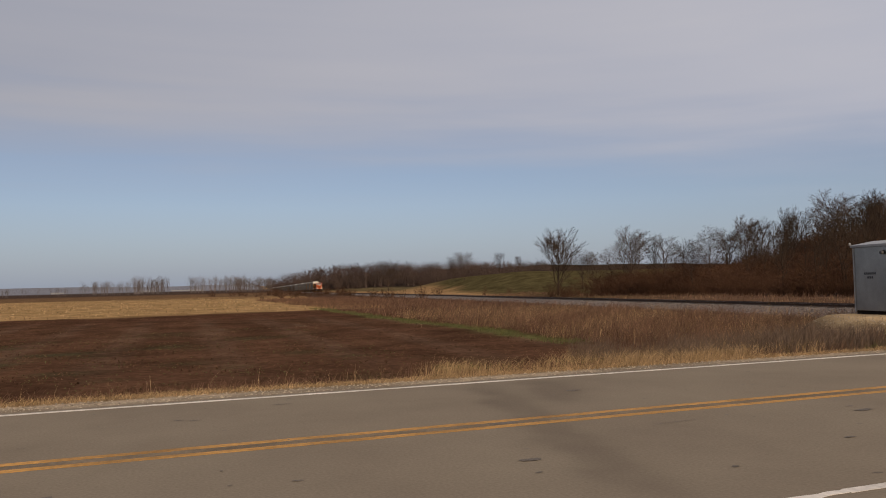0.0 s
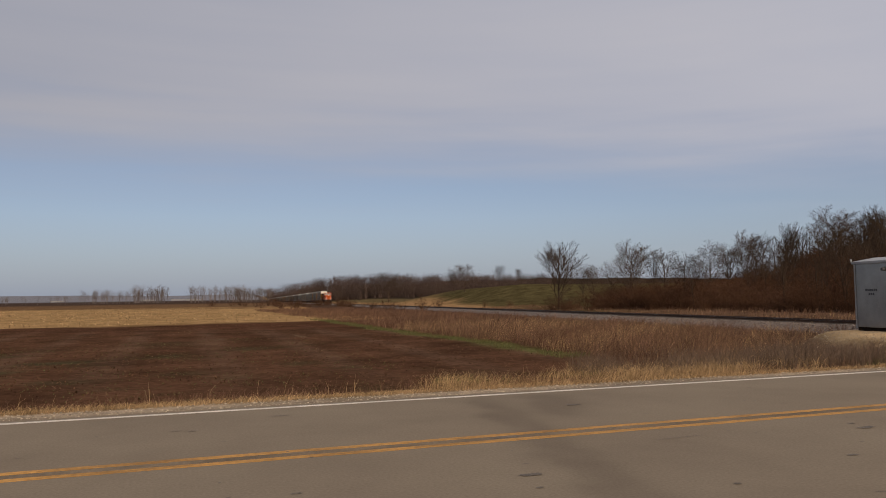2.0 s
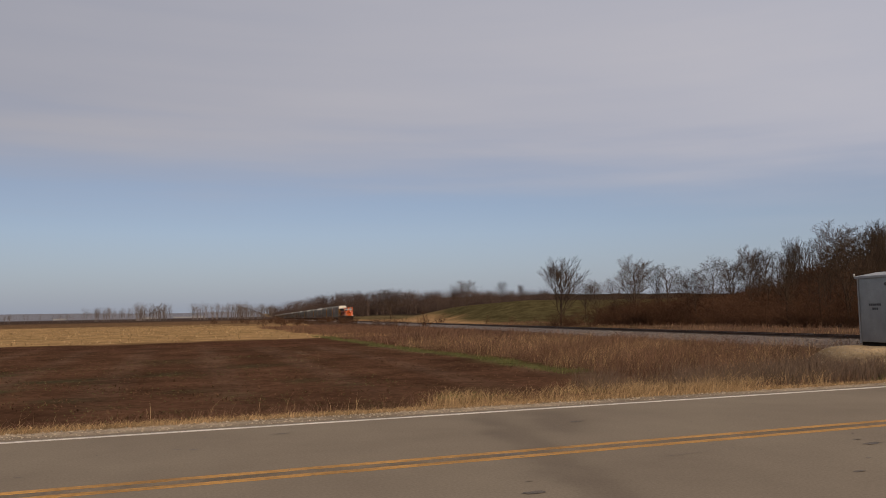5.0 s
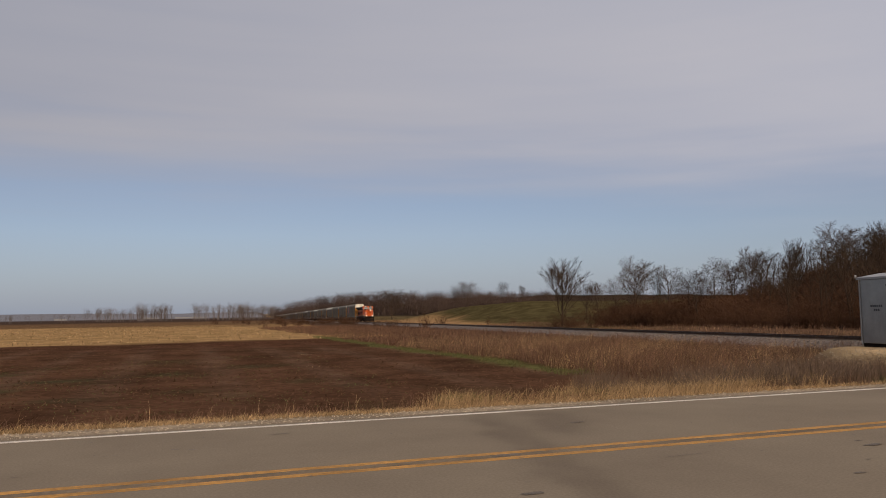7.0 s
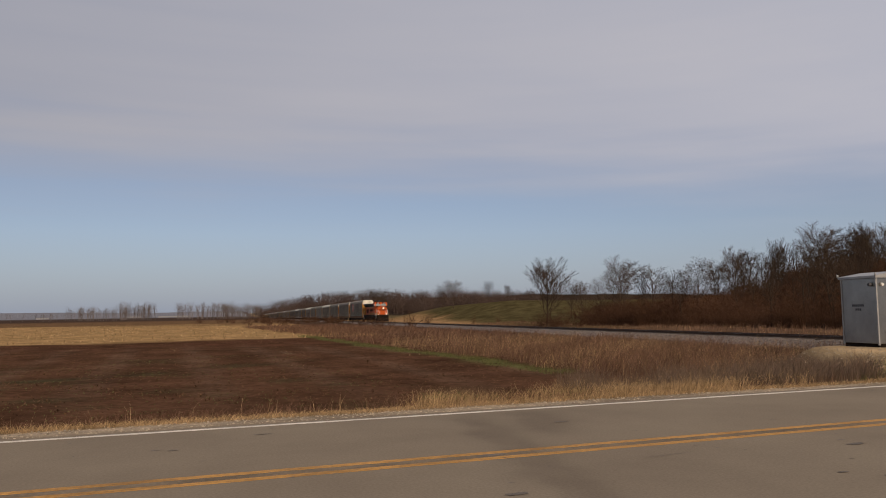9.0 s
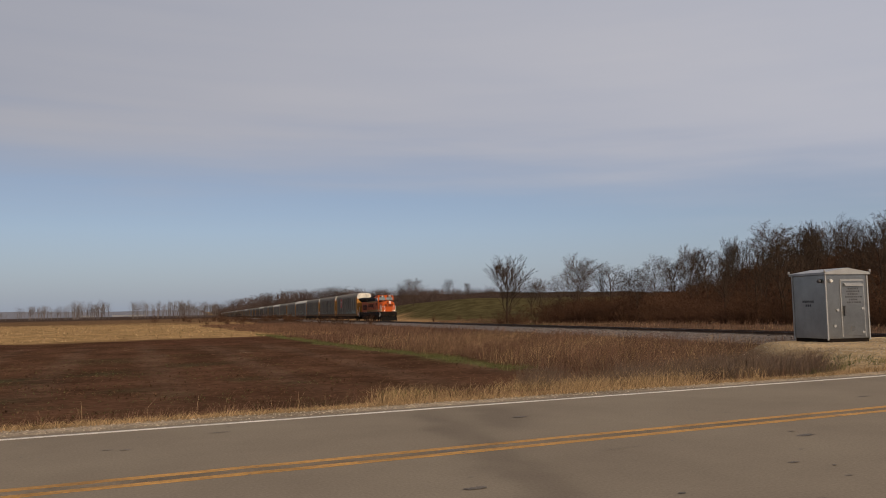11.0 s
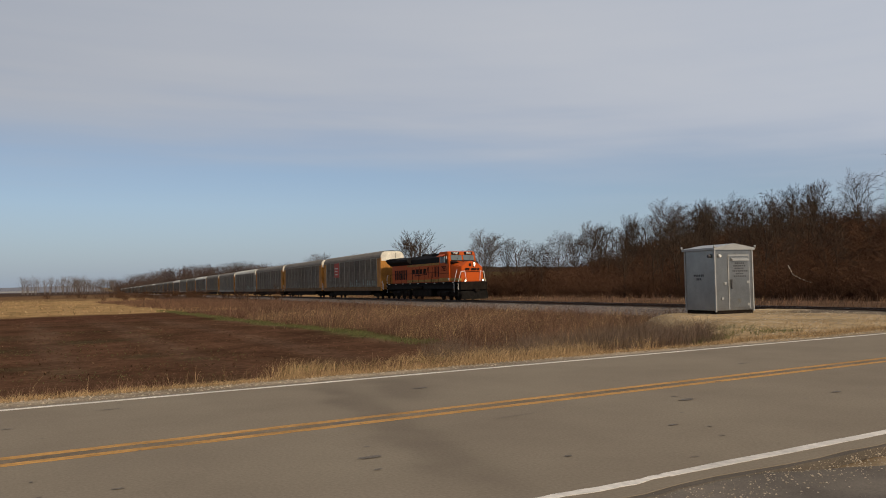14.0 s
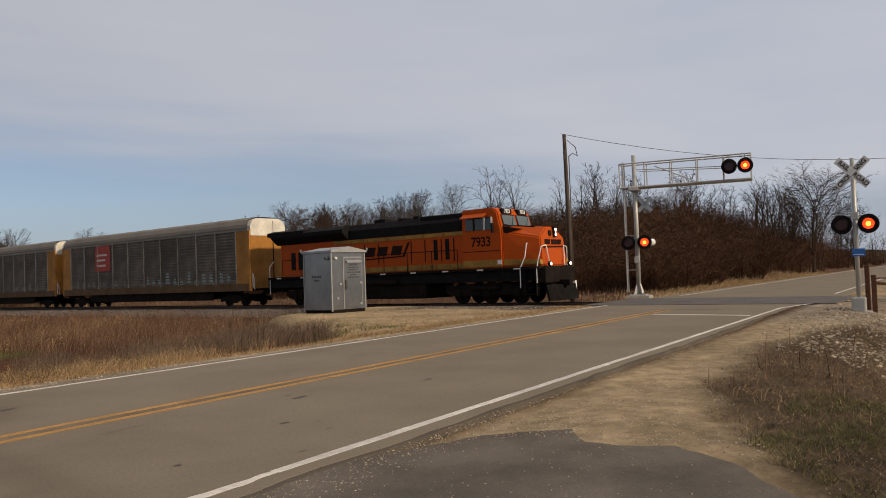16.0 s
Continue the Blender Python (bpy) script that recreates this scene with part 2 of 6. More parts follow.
M = dict(
    ground=mat("earth", (0.1, 0.07, 0.05), 0.95, var=0.38, scale=0.30, fine=3.2, bump=0.8, dist=0.08, attr="soil", spec=0.0),
    asphalt=mat("weathered_asphalt", (0.238, 0.195, 0.147), 0.95, var=0.17, scale=0.5, fine=34, bump=0.25, dist=0.005, tint=(0.202, 0.169, 0.126), spec=0.03),
    patch=mat("tar_patch", (0.125, 0.105, 0.085), 0.8, var=0.35, scale=2.0, fine=40, bump=0.3),
    tar=mat("dark_asphalt_edge", (0.11, 0.093, 0.076), 0.95, var=0.2, scale=1.0, fine=40, bump=0.3, spec=0.03),
    apron=mat("dark_asphalt", (0.115, 0.099, 0.084), 0.9, var=0.2, scale=0.8, fine=55, bump=0.6, dist=0.008, tint=(0.15, 0.127, 0.104), spec=0.03),
    joint=mat("worn_joint", (0.185, 0.146, 0.105), 0.95, var=0.25, scale=1.5, fine=20, bump=0.25, spec=0.03),
    crossing=mat("crossing_panel", (0.105, 0.09, 0.078), 0.85, var=0.25, scale=1.0, fine=30, bump=0.4),
    white=mat("road_paint_white", (0.60, 0.55, 0.49), 0.7, var=0.22, scale=1.2, fine=14, bump=0.2),
    yellow=mat("road_paint_yellow", (0.41, 0.215, 0.056), 0.8, var=0.32, scale=1.0, fine=16, bump=0.2),
    gravel=mat("tan_gravel", (0.40, 0.31, 0.20), 0.95, var=0.30, scale=1.0, fine=30, bump=0.9, dist=0.02, obrand=0.15),
    stone=mat("gravel_stone", (0.34, 0.28, 0.205), 0.9, var=0.2, scale=6, fine=40, island=0.45),
    ballast=mat("ballast_stone", (0.120, 0.097, 0.084), 0.95, var=0.35, scale=1.5, fine=9, bump=1.0, dist=0.05, island=0.3),
    rail=mat("rusty_rail", (0.075, 0.048, 0.036), 0.6, metal=0.5, var=0.3, scale=4, fine=30),
    railtop=mat("worn_rail_head", (0.12, 0.105, 0.095), 0.5, metal=0.6, var=0.15),
    tie=mat("creosoted_tie", (0.05, 0.038, 0.03), 0.9, var=0.35, scale=3, fine=30, obrand=0.3),
    straw=mat("straw_grass", (0.31, 0.212, 0.115), 0.9, var=0.3, island=0.55, bump=0, spec=0.0),
    weed=mat("dry_brown_weed", (0.136, 0.080, 0.053), 0.95, var=0.40, scale=0.45, island=0.55, bump=0, spec=0.0),
    greyweed=mat("grey_dead_weed", (0.125, 0.090, 0.067), 0.95, var=0.25, scale=0.2, island=0.4, bump=0, spec=0.0),
    green=mat("green_grass", (0.105, 0.105, 0.042), 0.9, var=0.25, island=0.35, bump=0, spec=0.0),
    stubble=mat("field_stubble", (0.092, 0.052, 0.031), 0.95, var=0.3, island=0.5, bump=0, spec=0.0),
    bark=mat("grey_bark", (0.056, 0.040, 0.030), 0.95, var=0.3, scale=0.5, fine=12, obrand=0.25, island=0.15, bump=0.3, spec=0.0),
    barkred=mat("brown_bark", (0.068, 0.037, 0.023), 0.95, var=0.35, scale=0.09, fine=6, island=0.35, bump=0, spec=0.0),
    # distance haze is mixed into the base colour of these two barks
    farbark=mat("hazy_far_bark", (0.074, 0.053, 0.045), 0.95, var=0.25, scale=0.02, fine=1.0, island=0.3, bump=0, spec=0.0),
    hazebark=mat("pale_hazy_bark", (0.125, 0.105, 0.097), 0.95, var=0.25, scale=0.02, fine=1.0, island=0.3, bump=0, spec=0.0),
    paleb=mat("pale_dead_wood", (0.33, 0.29, 0.24), 0.9, var=0.2),
    galv=mat("galvanised_sheet", (0.30, 0.298, 0.288), 0.30, metal=0.9, var=0.14, scale=1.5, fine=22, bump=0.06, dist=0.003),
    galvroof=mat("galvanised_roof", (0.36, 0.36, 0.355), 0.5, metal=0.5, var=0.12, scale=1.5, fine=22, bump=0.05),
    silver=mat("silver_paint", (0.43, 0.42, 0.40), 0.5, metal=0.4, var=0.12, scale=3, fine=25, bump=0.05),
    darkmark=mat("dark_print", (0.07, 0.07, 0.075), 0.6, var=0.1, bump=0),
    wood=mat("weathered_pole_wood", (0.07, 0.053, 0.04), 0.95, var=0.35, scale=2, fine=18, bump=0.6, stretch=(6, 6, 0.5)),
    concrete=mat("concrete", (0.33, 0.30, 0.26), 0.9, var=0.2, scale=3, fine=25, bump=0.4),
    rust=mat("rusted_steel", (0.11, 0.05, 0.03), 0.85, metal=0.2, var=0.35, scale=4, fine=25, bump=0.4),
    blackp=mat("matt_black_paint", (0.010, 0.009, 0.009), 0.8, var=0.3, scale=2, fine=25, bump=0.1, spec=0.12),
    lens_off=mat("dark_red_lens", (0.045, 0.006, 0.005), 0.25, var=0.1, bump=0, spec=0.5),
    wpaint=mat("white_sign_paint", (0.72, 0.71, 0.68), 0.55, var=0.08, bump=0.05),
    blue=mat("blue_sign", (0.03, 0.13, 0.42), 0.5, var=0.1, bump=0),
    orange=mat("orange_body_paint", (0.50, 0.082, 0.006), 0.5, var=0.18, scale=0.8, fine=18, bump=0.05, spec=0.12, tint=(0.36, 0.058, 0.006)),
    lyellow=mat("yellow_stripe_paint", (0.30, 0.16, 0.028), 0.65, var=0.4, scale=1.5, fine=18, bump=0.05),
    under=mat("grimy_running_gear", (0.013, 0.010, 0.008), 0.9, var=0.45, scale=2, fine=18, bump=0.3, spec=0.08),
    plow=mat("scuffed_plow", (0.011, 0.010, 0.009), 0.9, spec=0.04, var=0.5, scale=2.5, fine=20, bump=0.2),
    glass=mat("cab_glass", (0.10, 0.125, 0.14), 0.32, var=0.1, bump=0, spec=0.35),
    darkglass=mat("cab_side_glass", (0.02, 0.02, 0.02), 0.08, var=0.1, bump=0, spec=0.7),
    logo=mat("logo_black", (0.024, 0.012, 0.009), 0.8, spec=0.05, var=0.1, bump=0),
    ochre=mat("ochre_freight_paint", (0.38, 0.165, 0.028), 0.65, var=0.28, scale=0.9, fine=12, bump=0.1, obrand=0.15),
    rack=mat("weathered_rack_panel", (0.118, 0.103, 0.080), 0.75, metal=0.0, var=0.26, scale=0.7, fine=9, bump=0.15, obrand=0.16, tint=(0.17, 0.135, 0.105)),
    rackpost=mat("rack_post", (0.25, 0.228, 0.19), 0.65, metal=0.0, var=0.22, scale=1.2, fine=12, bump=0.1, obrand=0.1),
    rackroof=mat("rack_roof", (0.168, 0.146, 0.118), 0.7, metal=0.0, var=0.18, scale=0.35, fine=8, bump=0.08, obrand=0.12),
    ochredark=mat("grimy_ochre_sill", (0.15, 0.078, 0.026), 0.8, var=0.4, scale=1.2, fine=10, bump=0.15, obrand=0.15, tint=(0.09, 0.055, 0.03)),
    rackwhite=mat("pale_rack_paint", (0.62, 0.58, 0.50), 0.6, var=0.22, scale=1.0, fine=12, bump=0.1),
    redbox=mat("red_panel", (0.42, 0.05, 0.03), 0.55, var=0.2, bump=0.05),
    graff=mat("pale_graffiti", (0.33, 0.37, 0.34), 0.6, var=0.3, scale=2, fine=10, bump=0, tint=(0.20, 0.30, 0.27)),
    headlamp=glow("lit_headlamp", (1.0, 0.88, 0.68), 3.5),
    redlamp=glow("lit_red_signal", (1.0, 0.045, 0.008), 2.2),
    hotlamp=glow("lit_signal_core", (1.0, 0.24, 0.03), 5.0),
    wire=mat("cable", (0.05, 0.05, 0.05), 0.7, var=0.1, bump=0),
    farsnow=mat("pale_distant_roofs", (0.22, 0.22, 0.23), 0.9, var=0.1, bump=0),
)


stain(M["asphalt"], [(4.5, 11.4, 3.3, 5.0, 0.32), (5.5, 11.2, 5.0, 9.6, 0.4)], (0.74, 0.73, 0.74))


# ---- mesh helpers ----
def part(name, bm, material, parent=None, label=""):
    """Link a bmesh as one mesh object, under a thing or a part where one is given."""
    me = bpy.data.meshes.new(name)
    bm.to_mesh(me)
    bm.free()
    me.materials.append(material)
    ob = new(name, me)
    ob.parent = parent
    if label:
        ob["label"] = label
    return ob


def share(name, me, parent, m):
    """Another object on the same mesh."""
    ob = new(name, me)
    ob.parent = parent
    ob.matrix_local = m
    return ob


def base(name, label, category, group="", kind="", m=None):
    ob = new(name)
    if m is not None:
        ob.matrix_world = m
    return tagged(ob, label, category, group, kind)


def box(bm, x0, x1, y0, y1, z0, z1, bev=0.0):
    vs = [bm.verts.new((x, y, z)) for z in (z0, z1) for y in (y0, y1) for x in (x0, x1)]
    fs = [bm.faces.new([vs[i] for i in f]) for f in ((0, 2, 3, 1), (4, 5, 7, 6), (0, 1, 5, 4), (2, 6, 7, 3), (0, 4, 6, 2), (1, 3, 7, 5))]
    if bev:
        bmesh.ops.bevel(bm, geom=list({e for f in fs for e in f.edges}), offset=bev, segments=2, affect="EDGES", profile=0.6)
    return bm


def boxed(x0, x1, y0, y1, z0, z1, bev=0.0):
    return box(bmesh.new(), x0, x1, y0, y1, z0, z1, bev)


def cyl(bm, p, q, r0, r1=None, n=10, cap=True):
    """A tapered round bar from p to q."""
    p, q = Vector(p), Vector(q)
    r1 = r0 if r1 is None else r1
    zx = (q - p).normalized()
    a = zx.orthogonal().normalized()
    b = zx.cross(a)
    rings = [[bm.verts.new(c + (a * math.cos(k * math.tau / n) + b * math.sin(k * math.tau / n)) * r) for k in range(n)] for c, r in ((p, r0), (q, r1))]
    for k in range(n):
        f = bm.faces.new((rings[0][k], rings[0][(k + 1) % n], rings[1][(k + 1) % n], rings[1][k]))
        f.smooth = n > 6
    if cap:
        bm.faces.new(rings[0][::-1])
        bm.faces.new(rings[1])
    return bm


def bar(points, r, n=6):
    bm = bmesh.new()
    for p, q in zip(points, points[1:]):
        cyl(bm, p, q, r, n=n)
    return bm


def prism(outline, axis, a, b):
    """An outline (pairs) pushed along an axis from a to b: axis 'y' takes (x, z), 'x' takes (y, z), 'z' takes (x, y)."""
    put = {"y": lambda u, v, w: (u, w, v), "x": lambda u, v, w: (w, u, v), "z": lambda u, v, w: (u, v, w)}[axis]
    bm = bmesh.new()
    A = [bm.verts.new(put(u, v, a)) for u, v in outline]
    B = [bm.verts.new(put(u, v, b)) for u, v in outline]
    n = len(outline)
    for i in range(n):
        bm.faces.new((A[i], A[(i + 1) % n], B[(i + 1) % n], B[i]))
    bm.faces.new(A[::-1])
    bm.faces.new(B)
    bmesh.ops.recalc_face_normals(bm, faces=bm.faces)
    return bm


def raw(name, verts, faces, material, colors=None, smooth=False):
    """A mesh from computed arrays of corners and triangles or quads."""
    me = bpy.data.meshes.new(name)
    verts, faces = np.asarray(verts, np.float32), np.asarray(faces, np.int32)
    k = faces.shape[1]
    me.vertices.add(len(verts))
    me.vertices.foreach_set("co", verts.ravel())
    me.loops.add(faces.size)
    me.loops.foreach_set("vertex_index", faces.ravel())
    me.polygons.add(len(faces))
    me.polygons.foreach_set("loop_start", np.arange(0, faces.size, k, dtype=np.int32))
    me.polygons.foreach_set("use_smooth", np.full(len(faces), smooth, bool))
    if colors is not None:
        at = me.color_attributes.new("soil", "FLOAT_COLOR", "POINT")
        at.data.foreach_set("color", np.asarray(colors, np.float32).ravel())
    me.update(calc_edges=True)
    me.validate()
    me.materials.append(material)
    return me


def sstep(v, a, b):
    u = np.clip((v - a) / (b - a), 0, 1)
    return u * u * (3 - 2 * u)


def wave(x, y, s, seed=0.0):
    """Cheap smooth unevenness, about -1 to 1."""
    return (np.sin(x / s + 1.3 * seed) * np.cos(y / s * 1.1 - seed) + 0.6 * np.sin((x + 0.7 * y) / s * 2.3 + seed * 2) + 0.4 * np.cos((x * 0.6 - y) / s * 4.1 + seed)) / 2.0


def letters(text, size, material, parent, m, thick=0.004, name="lettering", bold=0.0):
    cu = bpy.data.curves.new(name, "FONT")
    cu.body, cu.size, cu.align_x, cu.align_y, cu.extrude, cu.offset = text, size, "CENTER", "CENTER", thick, bold
    tmp = bpy.data.objects.new(name, cu)
    scene.collection.objects.link(tmp)
    bpy.context.view_layer.update()
    me = bpy.data.meshes.new_from_object(tmp.evaluated_get(bpy.context.evaluated_depsgraph_get()))
    bpy.data.objects.remove(tmp)
    me.materials.clear()
    me.materials.append(material)
    ob = new(name, me)
    ob.parent = parent
    ob.matrix_local = m
    return ob


# ---- plan: the road runs along x, the railway crosses it at 85 degrees ----
Y_NEAR, Y_MID, Y_FAR = 4.56, 8.22, 11.72
TRACK_P, TRACK_AZ, GRADE = 33.95, radians(85.0), 0.0035
TD = np.array((math.cos(TRACK_AZ), math.sin(TRACK_AZ)))      # along the track, away from the road
TN = np.array((TD[1], -TD[0]))                                # across it, away from the viewer


def on_track(a, u=0.0):
    """Point a metres along the track and u metres beyond its centre line, at rail height."""
    p = TN * (TRACK_P + u) + TD * a
    return p[0], p[1], -0.06 - GRADE * (a - 12)


def ground_z(x, y):
    """Height of the land."""
    x, y = np.asarray(x, float), np.asarray(y, float)
    a, u = x * TD[0] + y * TD[1], x * TN[0] + y * TN[1] - TRACK_P
    bumps = 0.05 * wave(x, y, 1.7, 1.0) + 0.10 * wave(x, y, 9.0, 2.0)
    # field beside the road
    z = -0.035 - 0.06 * sstep(y, 12.6, 13.4) - 0.85 * sstep(y, 13.2, 18.5) + bumps * sstep(y, 13, 17)
    z = z - 0.35 * sstep(y, 60, 250)
    # near side: verge, and the ditch beside the crossing
    ditch = sstep(2.3 - y, 0.0, 3.5) * sstep(x, 9, 17) * (1 - sstep(x, 31, 34))
    z = np.where(y < 4.0, -0.06 - 1.5 * ditch + 0.5 * bumps * sstep(-y, -3.0, 0.0), z)
    # railway bank
    bank_top = -0.42 - GRADE * (a - 12)
    w = sstep(u, -11.0, -2.8)
    zb = z * (1 - w) + bank_top * w
    z = np.where((u < 3) & (y > 4), zb, z)
    beyond = bank_top + 0.25 * sstep(u, 4, 12) + bumps * sstep(u, 4, 9)
    z = np.where((u >= 3) & (y > 4), beyond, z)
    # gravel pad under the signal hut, level with the road shoulder
    pad = sstep(x - 0.69 * (y - 14.5), 15.2, 18.0) * (1 - sstep(u, -4.0, -1.0)) * (1 - sstep(y, 25.0, 27.5)) * sstep(y, 11.5, 12.5)
    z = z * (1 - pad) + (-0.03 + 0.03 * wave(x, y, 1.1, 3)) * pad
    # wooded hill beyond the track, long pasture ridge, far wooded ridge
    rise = np.interp(a - 0.15 * np.maximum(u, 0), (0, 12, 20, 36, 52, 72, 112, 132, 158), (0, 2.2, 4.7, 7.0, 7.4, 7.8, 7.0, 3.0, 0))
    z = z + sstep(u, 14, 75) * rise * (1 + 0.05 * wave(x, y, 14, 4)) * sstep(y - 0.02 * x, 12.5, 25)
    z = z + 5.2 * sstep(u, 11, 36) * sstep(a, 125, 195) * (1 - 0.72 * sstep(a, 225, 330)) * (1 + 0.12 * wave(x, y, 45, 6))
    z = z + 12.0 * sstep(u, 30, 110) * sstep(a, 290, 520) * (1 + 0.2 * wave(x, y, 40, 3))
    r = np.hypot(x, y)
    z = z + 24 * sstep(r, 1900, 3400) * (0.75 + 0.25 * wave(x, y, 400, 5))
    # bed of the road
    under = (y > 3.95 + np.clip(0.0131 * (x - 6), 0, 0.33)) & (y < 11.9)
    z = np.where(under, np.minimum(z, -0.09), z)
    z = np.where((np.abs(u) < 3.2) & under, -0.16, z)
    # gravel shoulder packed level with the road before the crossing
    k = sstep(x, 20, 25) * (1 - sstep(x, 30.9, 31.4)) * sstep(y, 2.2, 3.3) * (y < 4.9)
    z = z * (1 - k) - 0.012 * k
    return z


def axis(lo, hi, step, far, growth):
    mid = list(np.arange(lo, hi + 1e-6, step))
    out, s, v = [], step, hi
    while v < far:
        s *= growth
        v += s
        out.append(v)
    neg, s, v = [], step, lo
    while v > -far:
        s *= growth
        v -= s
        neg.append(v)
    return np.array(neg[::-1] + mid + out)


def ditch_edge(x):
    """How far the dead vegetation by the ditch reaches towards the road."""
    return np.interp(x, (5.9, 6.4, 8.3, 10.6, 14, 18, 22), (0.85, 1.05, 1.75, 2.65, 2.95, 3.0, 2.0))


def make_ground():
    xs, ys = axis(-14, 44, 0.5, 3600, 1.065), axis(-8, 42, 0.5, 3600, 1.055)
    X, Y = np.meshgrid(xs, ys)
    Z = ground_z(X, Y)
    a, u = X * TD[0] + Y * TD[1], X * TN[0] + Y * TN[1] - TRACK_P
    n1, n2 = wave(X, Y, 6, 7), wave(X, Y, 23, 8)
    n3 = wave(X, Y, 2.2, 9)

    def c(*v):
        return np.array(v)[None, None, :] * np.ones(X.shape + (1,))

    def blend(col, other, w):
        w = np.clip(w, 0, 1)[..., None]
        return col * (1 - w) + c(*other) * w
    col = c(0.086, 0.045, 0.027)                                                        # ploughed brown field
    col = blend(col, (0.050, 0.040, 0.023), sstep(n1 + 0.6 * n2, -0.1, 0.9) * 0.8 * (1 - sstep(X, -4, 14)))
    col = blend(col, (0.105, 0.062, 0.040), sstep(np.sin(X * 1.45 - 0.02 * Y + 0.5 * n2) + 0.5 * n1, 0.0, 1.1) * 0.9 * sstep(Y, 18, 34))
    col = blend(col, (0.058, 0.052, 0.028), sstep(n3 + 0.7 * n1 + 0.5 * wave(X * 0.25, Y, 3.0, 12), 0.25, 0.9) * 0.75 * (1 - sstep(Y, 34, 56)) * (1 - sstep(X, 4, 12)))
    col = blend(col, (0.125, 0.085, 0.055), sstep(wave(X, Y * 0.12, 0.9, 14) + 0.4 * n2, 0.55, 1.0) * 0.6 * sstep(Y, 24, 44) * sstep(X, -8, 4))
    col = blend(col, (0.078, 0.037, 0.023), sstep(Y + 4 * n2, 58, 74) * 0.8)
    col = blend(col, (0.32, 0.205, 0.095), sstep(Y + 2.0 * n1 - 0.12 * (X - 10), 82, 86))    # tan stubble field
    col = blend(col, (0.105, 0.06, 0.037), sstep(Y + 40 * n2 + 60 * wave(X * 0.3, Y, 60, 3), 210, 300) * 0.8)
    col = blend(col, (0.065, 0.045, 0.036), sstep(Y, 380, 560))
    # aerial haze put into the colour of the land beyond 900 m
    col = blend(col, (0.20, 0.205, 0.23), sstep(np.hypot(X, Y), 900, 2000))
    # weedy strip and bank beside the track
    col = blend(col, (0.10, 0.115, 0.040), 0.8 * np.exp(-((X - 15.2 + 0.5 * n3) / 0.7) ** 2) * sstep(Y, 26, 32) * (1 - sstep(Y, 84, 96)))
    col = blend(col, (0.075, 0.047, 0.033), sstep(u + 1.5 * n3, -19.5, -17.5) * (1 - sstep(u, -2.8, -2.2)) * sstep(Y, 12, 16))
    col = blend(col, (0.12, 0.098, 0.083), sstep(u, -6.2, -4.2) * (1 - sstep(u, 3.5, 6)))
    # verge of the far road edge
    col = blend(col, (0.27, 0.185, 0.098), sstep(Y, 12.0, 12.3) * (1 - sstep(Y + 0.5 * n3, 14.0, 16.5)))
    col = blend(col, (0.33, 0.27, 0.20), sstep(Y, 11.9, 12.1) * (1 - sstep(Y + 0.12 * n3, 12.55, 12.9)))
    # beyond the track: rough grass, knoll pasture, woods floor
    col = blend(col, (0.12, 0.074, 0.048), sstep(u, 3.5, 6) * (Y > 4))
    col = blend(col, (0.30, 0.185, 0.090), sstep(u, 6, 9) * sstep(a, 100, 130) * (1 - sstep(u + 3 * n1 - 0.10 * (a - 150), 13, 19)))
    col = blend(col, (0.078, 0.064, 0.029), sstep(u + 3 * n1 - 0.10 * (a - 150), 9, 15) * sstep(a, 70, 95) * (1 - sstep(a, 240, 300)))
    col = blend(col, (0.13, 0.10, 0.05), sstep(u, 13, 20) * sstep(a, 230, 290))
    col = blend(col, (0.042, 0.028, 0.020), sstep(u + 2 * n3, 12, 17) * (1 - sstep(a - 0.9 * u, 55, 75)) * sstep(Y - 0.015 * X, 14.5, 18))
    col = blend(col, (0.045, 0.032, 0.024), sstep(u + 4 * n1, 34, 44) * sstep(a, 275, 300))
    # gravel pad and near verge
    pad = sstep(X - 0.69 * (Y - 14.5) + 0.7 * n3, 15.8, 18.2) * (1 - sstep(u, -4.5, -3.0)) * (1 - sstep(Y + 0.8 * n3, 25.0, 26.5)) * sstep(Y, 11.8, 12.3)
    col = blend(col, (0.36, 0.262, 0.150), pad)
    col = blend(col, (0.105, 0.088, 0.076), 0.9 * sstep(u + 0.6 * n3, -7.2, -6.2) * (1 - sstep(u, -3.4, -2.9)) * sstep(Y, 13.0, 14.0) * (1 - sstep(Y + n3, 21, 24)))
    near = 1 - sstep(Y, 4.0, 4.3)
    col = blend(col, (0.085, 0.064, 0.043), near)
    grav = near * sstep(Y + 0.3 * n3 - ditch_edge(X), -0.35, 0.35)
    col = blend(col, (0.31, 0.236, 0.147), grav)
    col = blend(col, (0.26, 0.215, 0.165), near * sstep(X + 0.5 * n3, 21, 24) * (1 - sstep(X, 36, 40)) * 0.8)
    # strip beyond the crossing, near side of the road there
    col = blend(col, (0.33, 0.26, 0.165), (Y > 12.3) * (Y < 15) * sstep(u, 3, 4) * 0.8)
    nx, ny = len(xs), len(ys)
    idx = np.arange(nx * ny).reshape(ny, nx)
    quads = np.stack([idx[:-1, :-1], idx[:-1, 1:], idx[1:, 1:], idx[1:, :-1]], -1).reshape(-1, 4)
    cols = np.concatenate([col, np.ones(X.shape + (1,))], -1).reshape(-1, 4)
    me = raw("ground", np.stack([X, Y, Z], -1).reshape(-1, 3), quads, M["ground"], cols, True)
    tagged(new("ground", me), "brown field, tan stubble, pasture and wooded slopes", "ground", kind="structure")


make_ground()


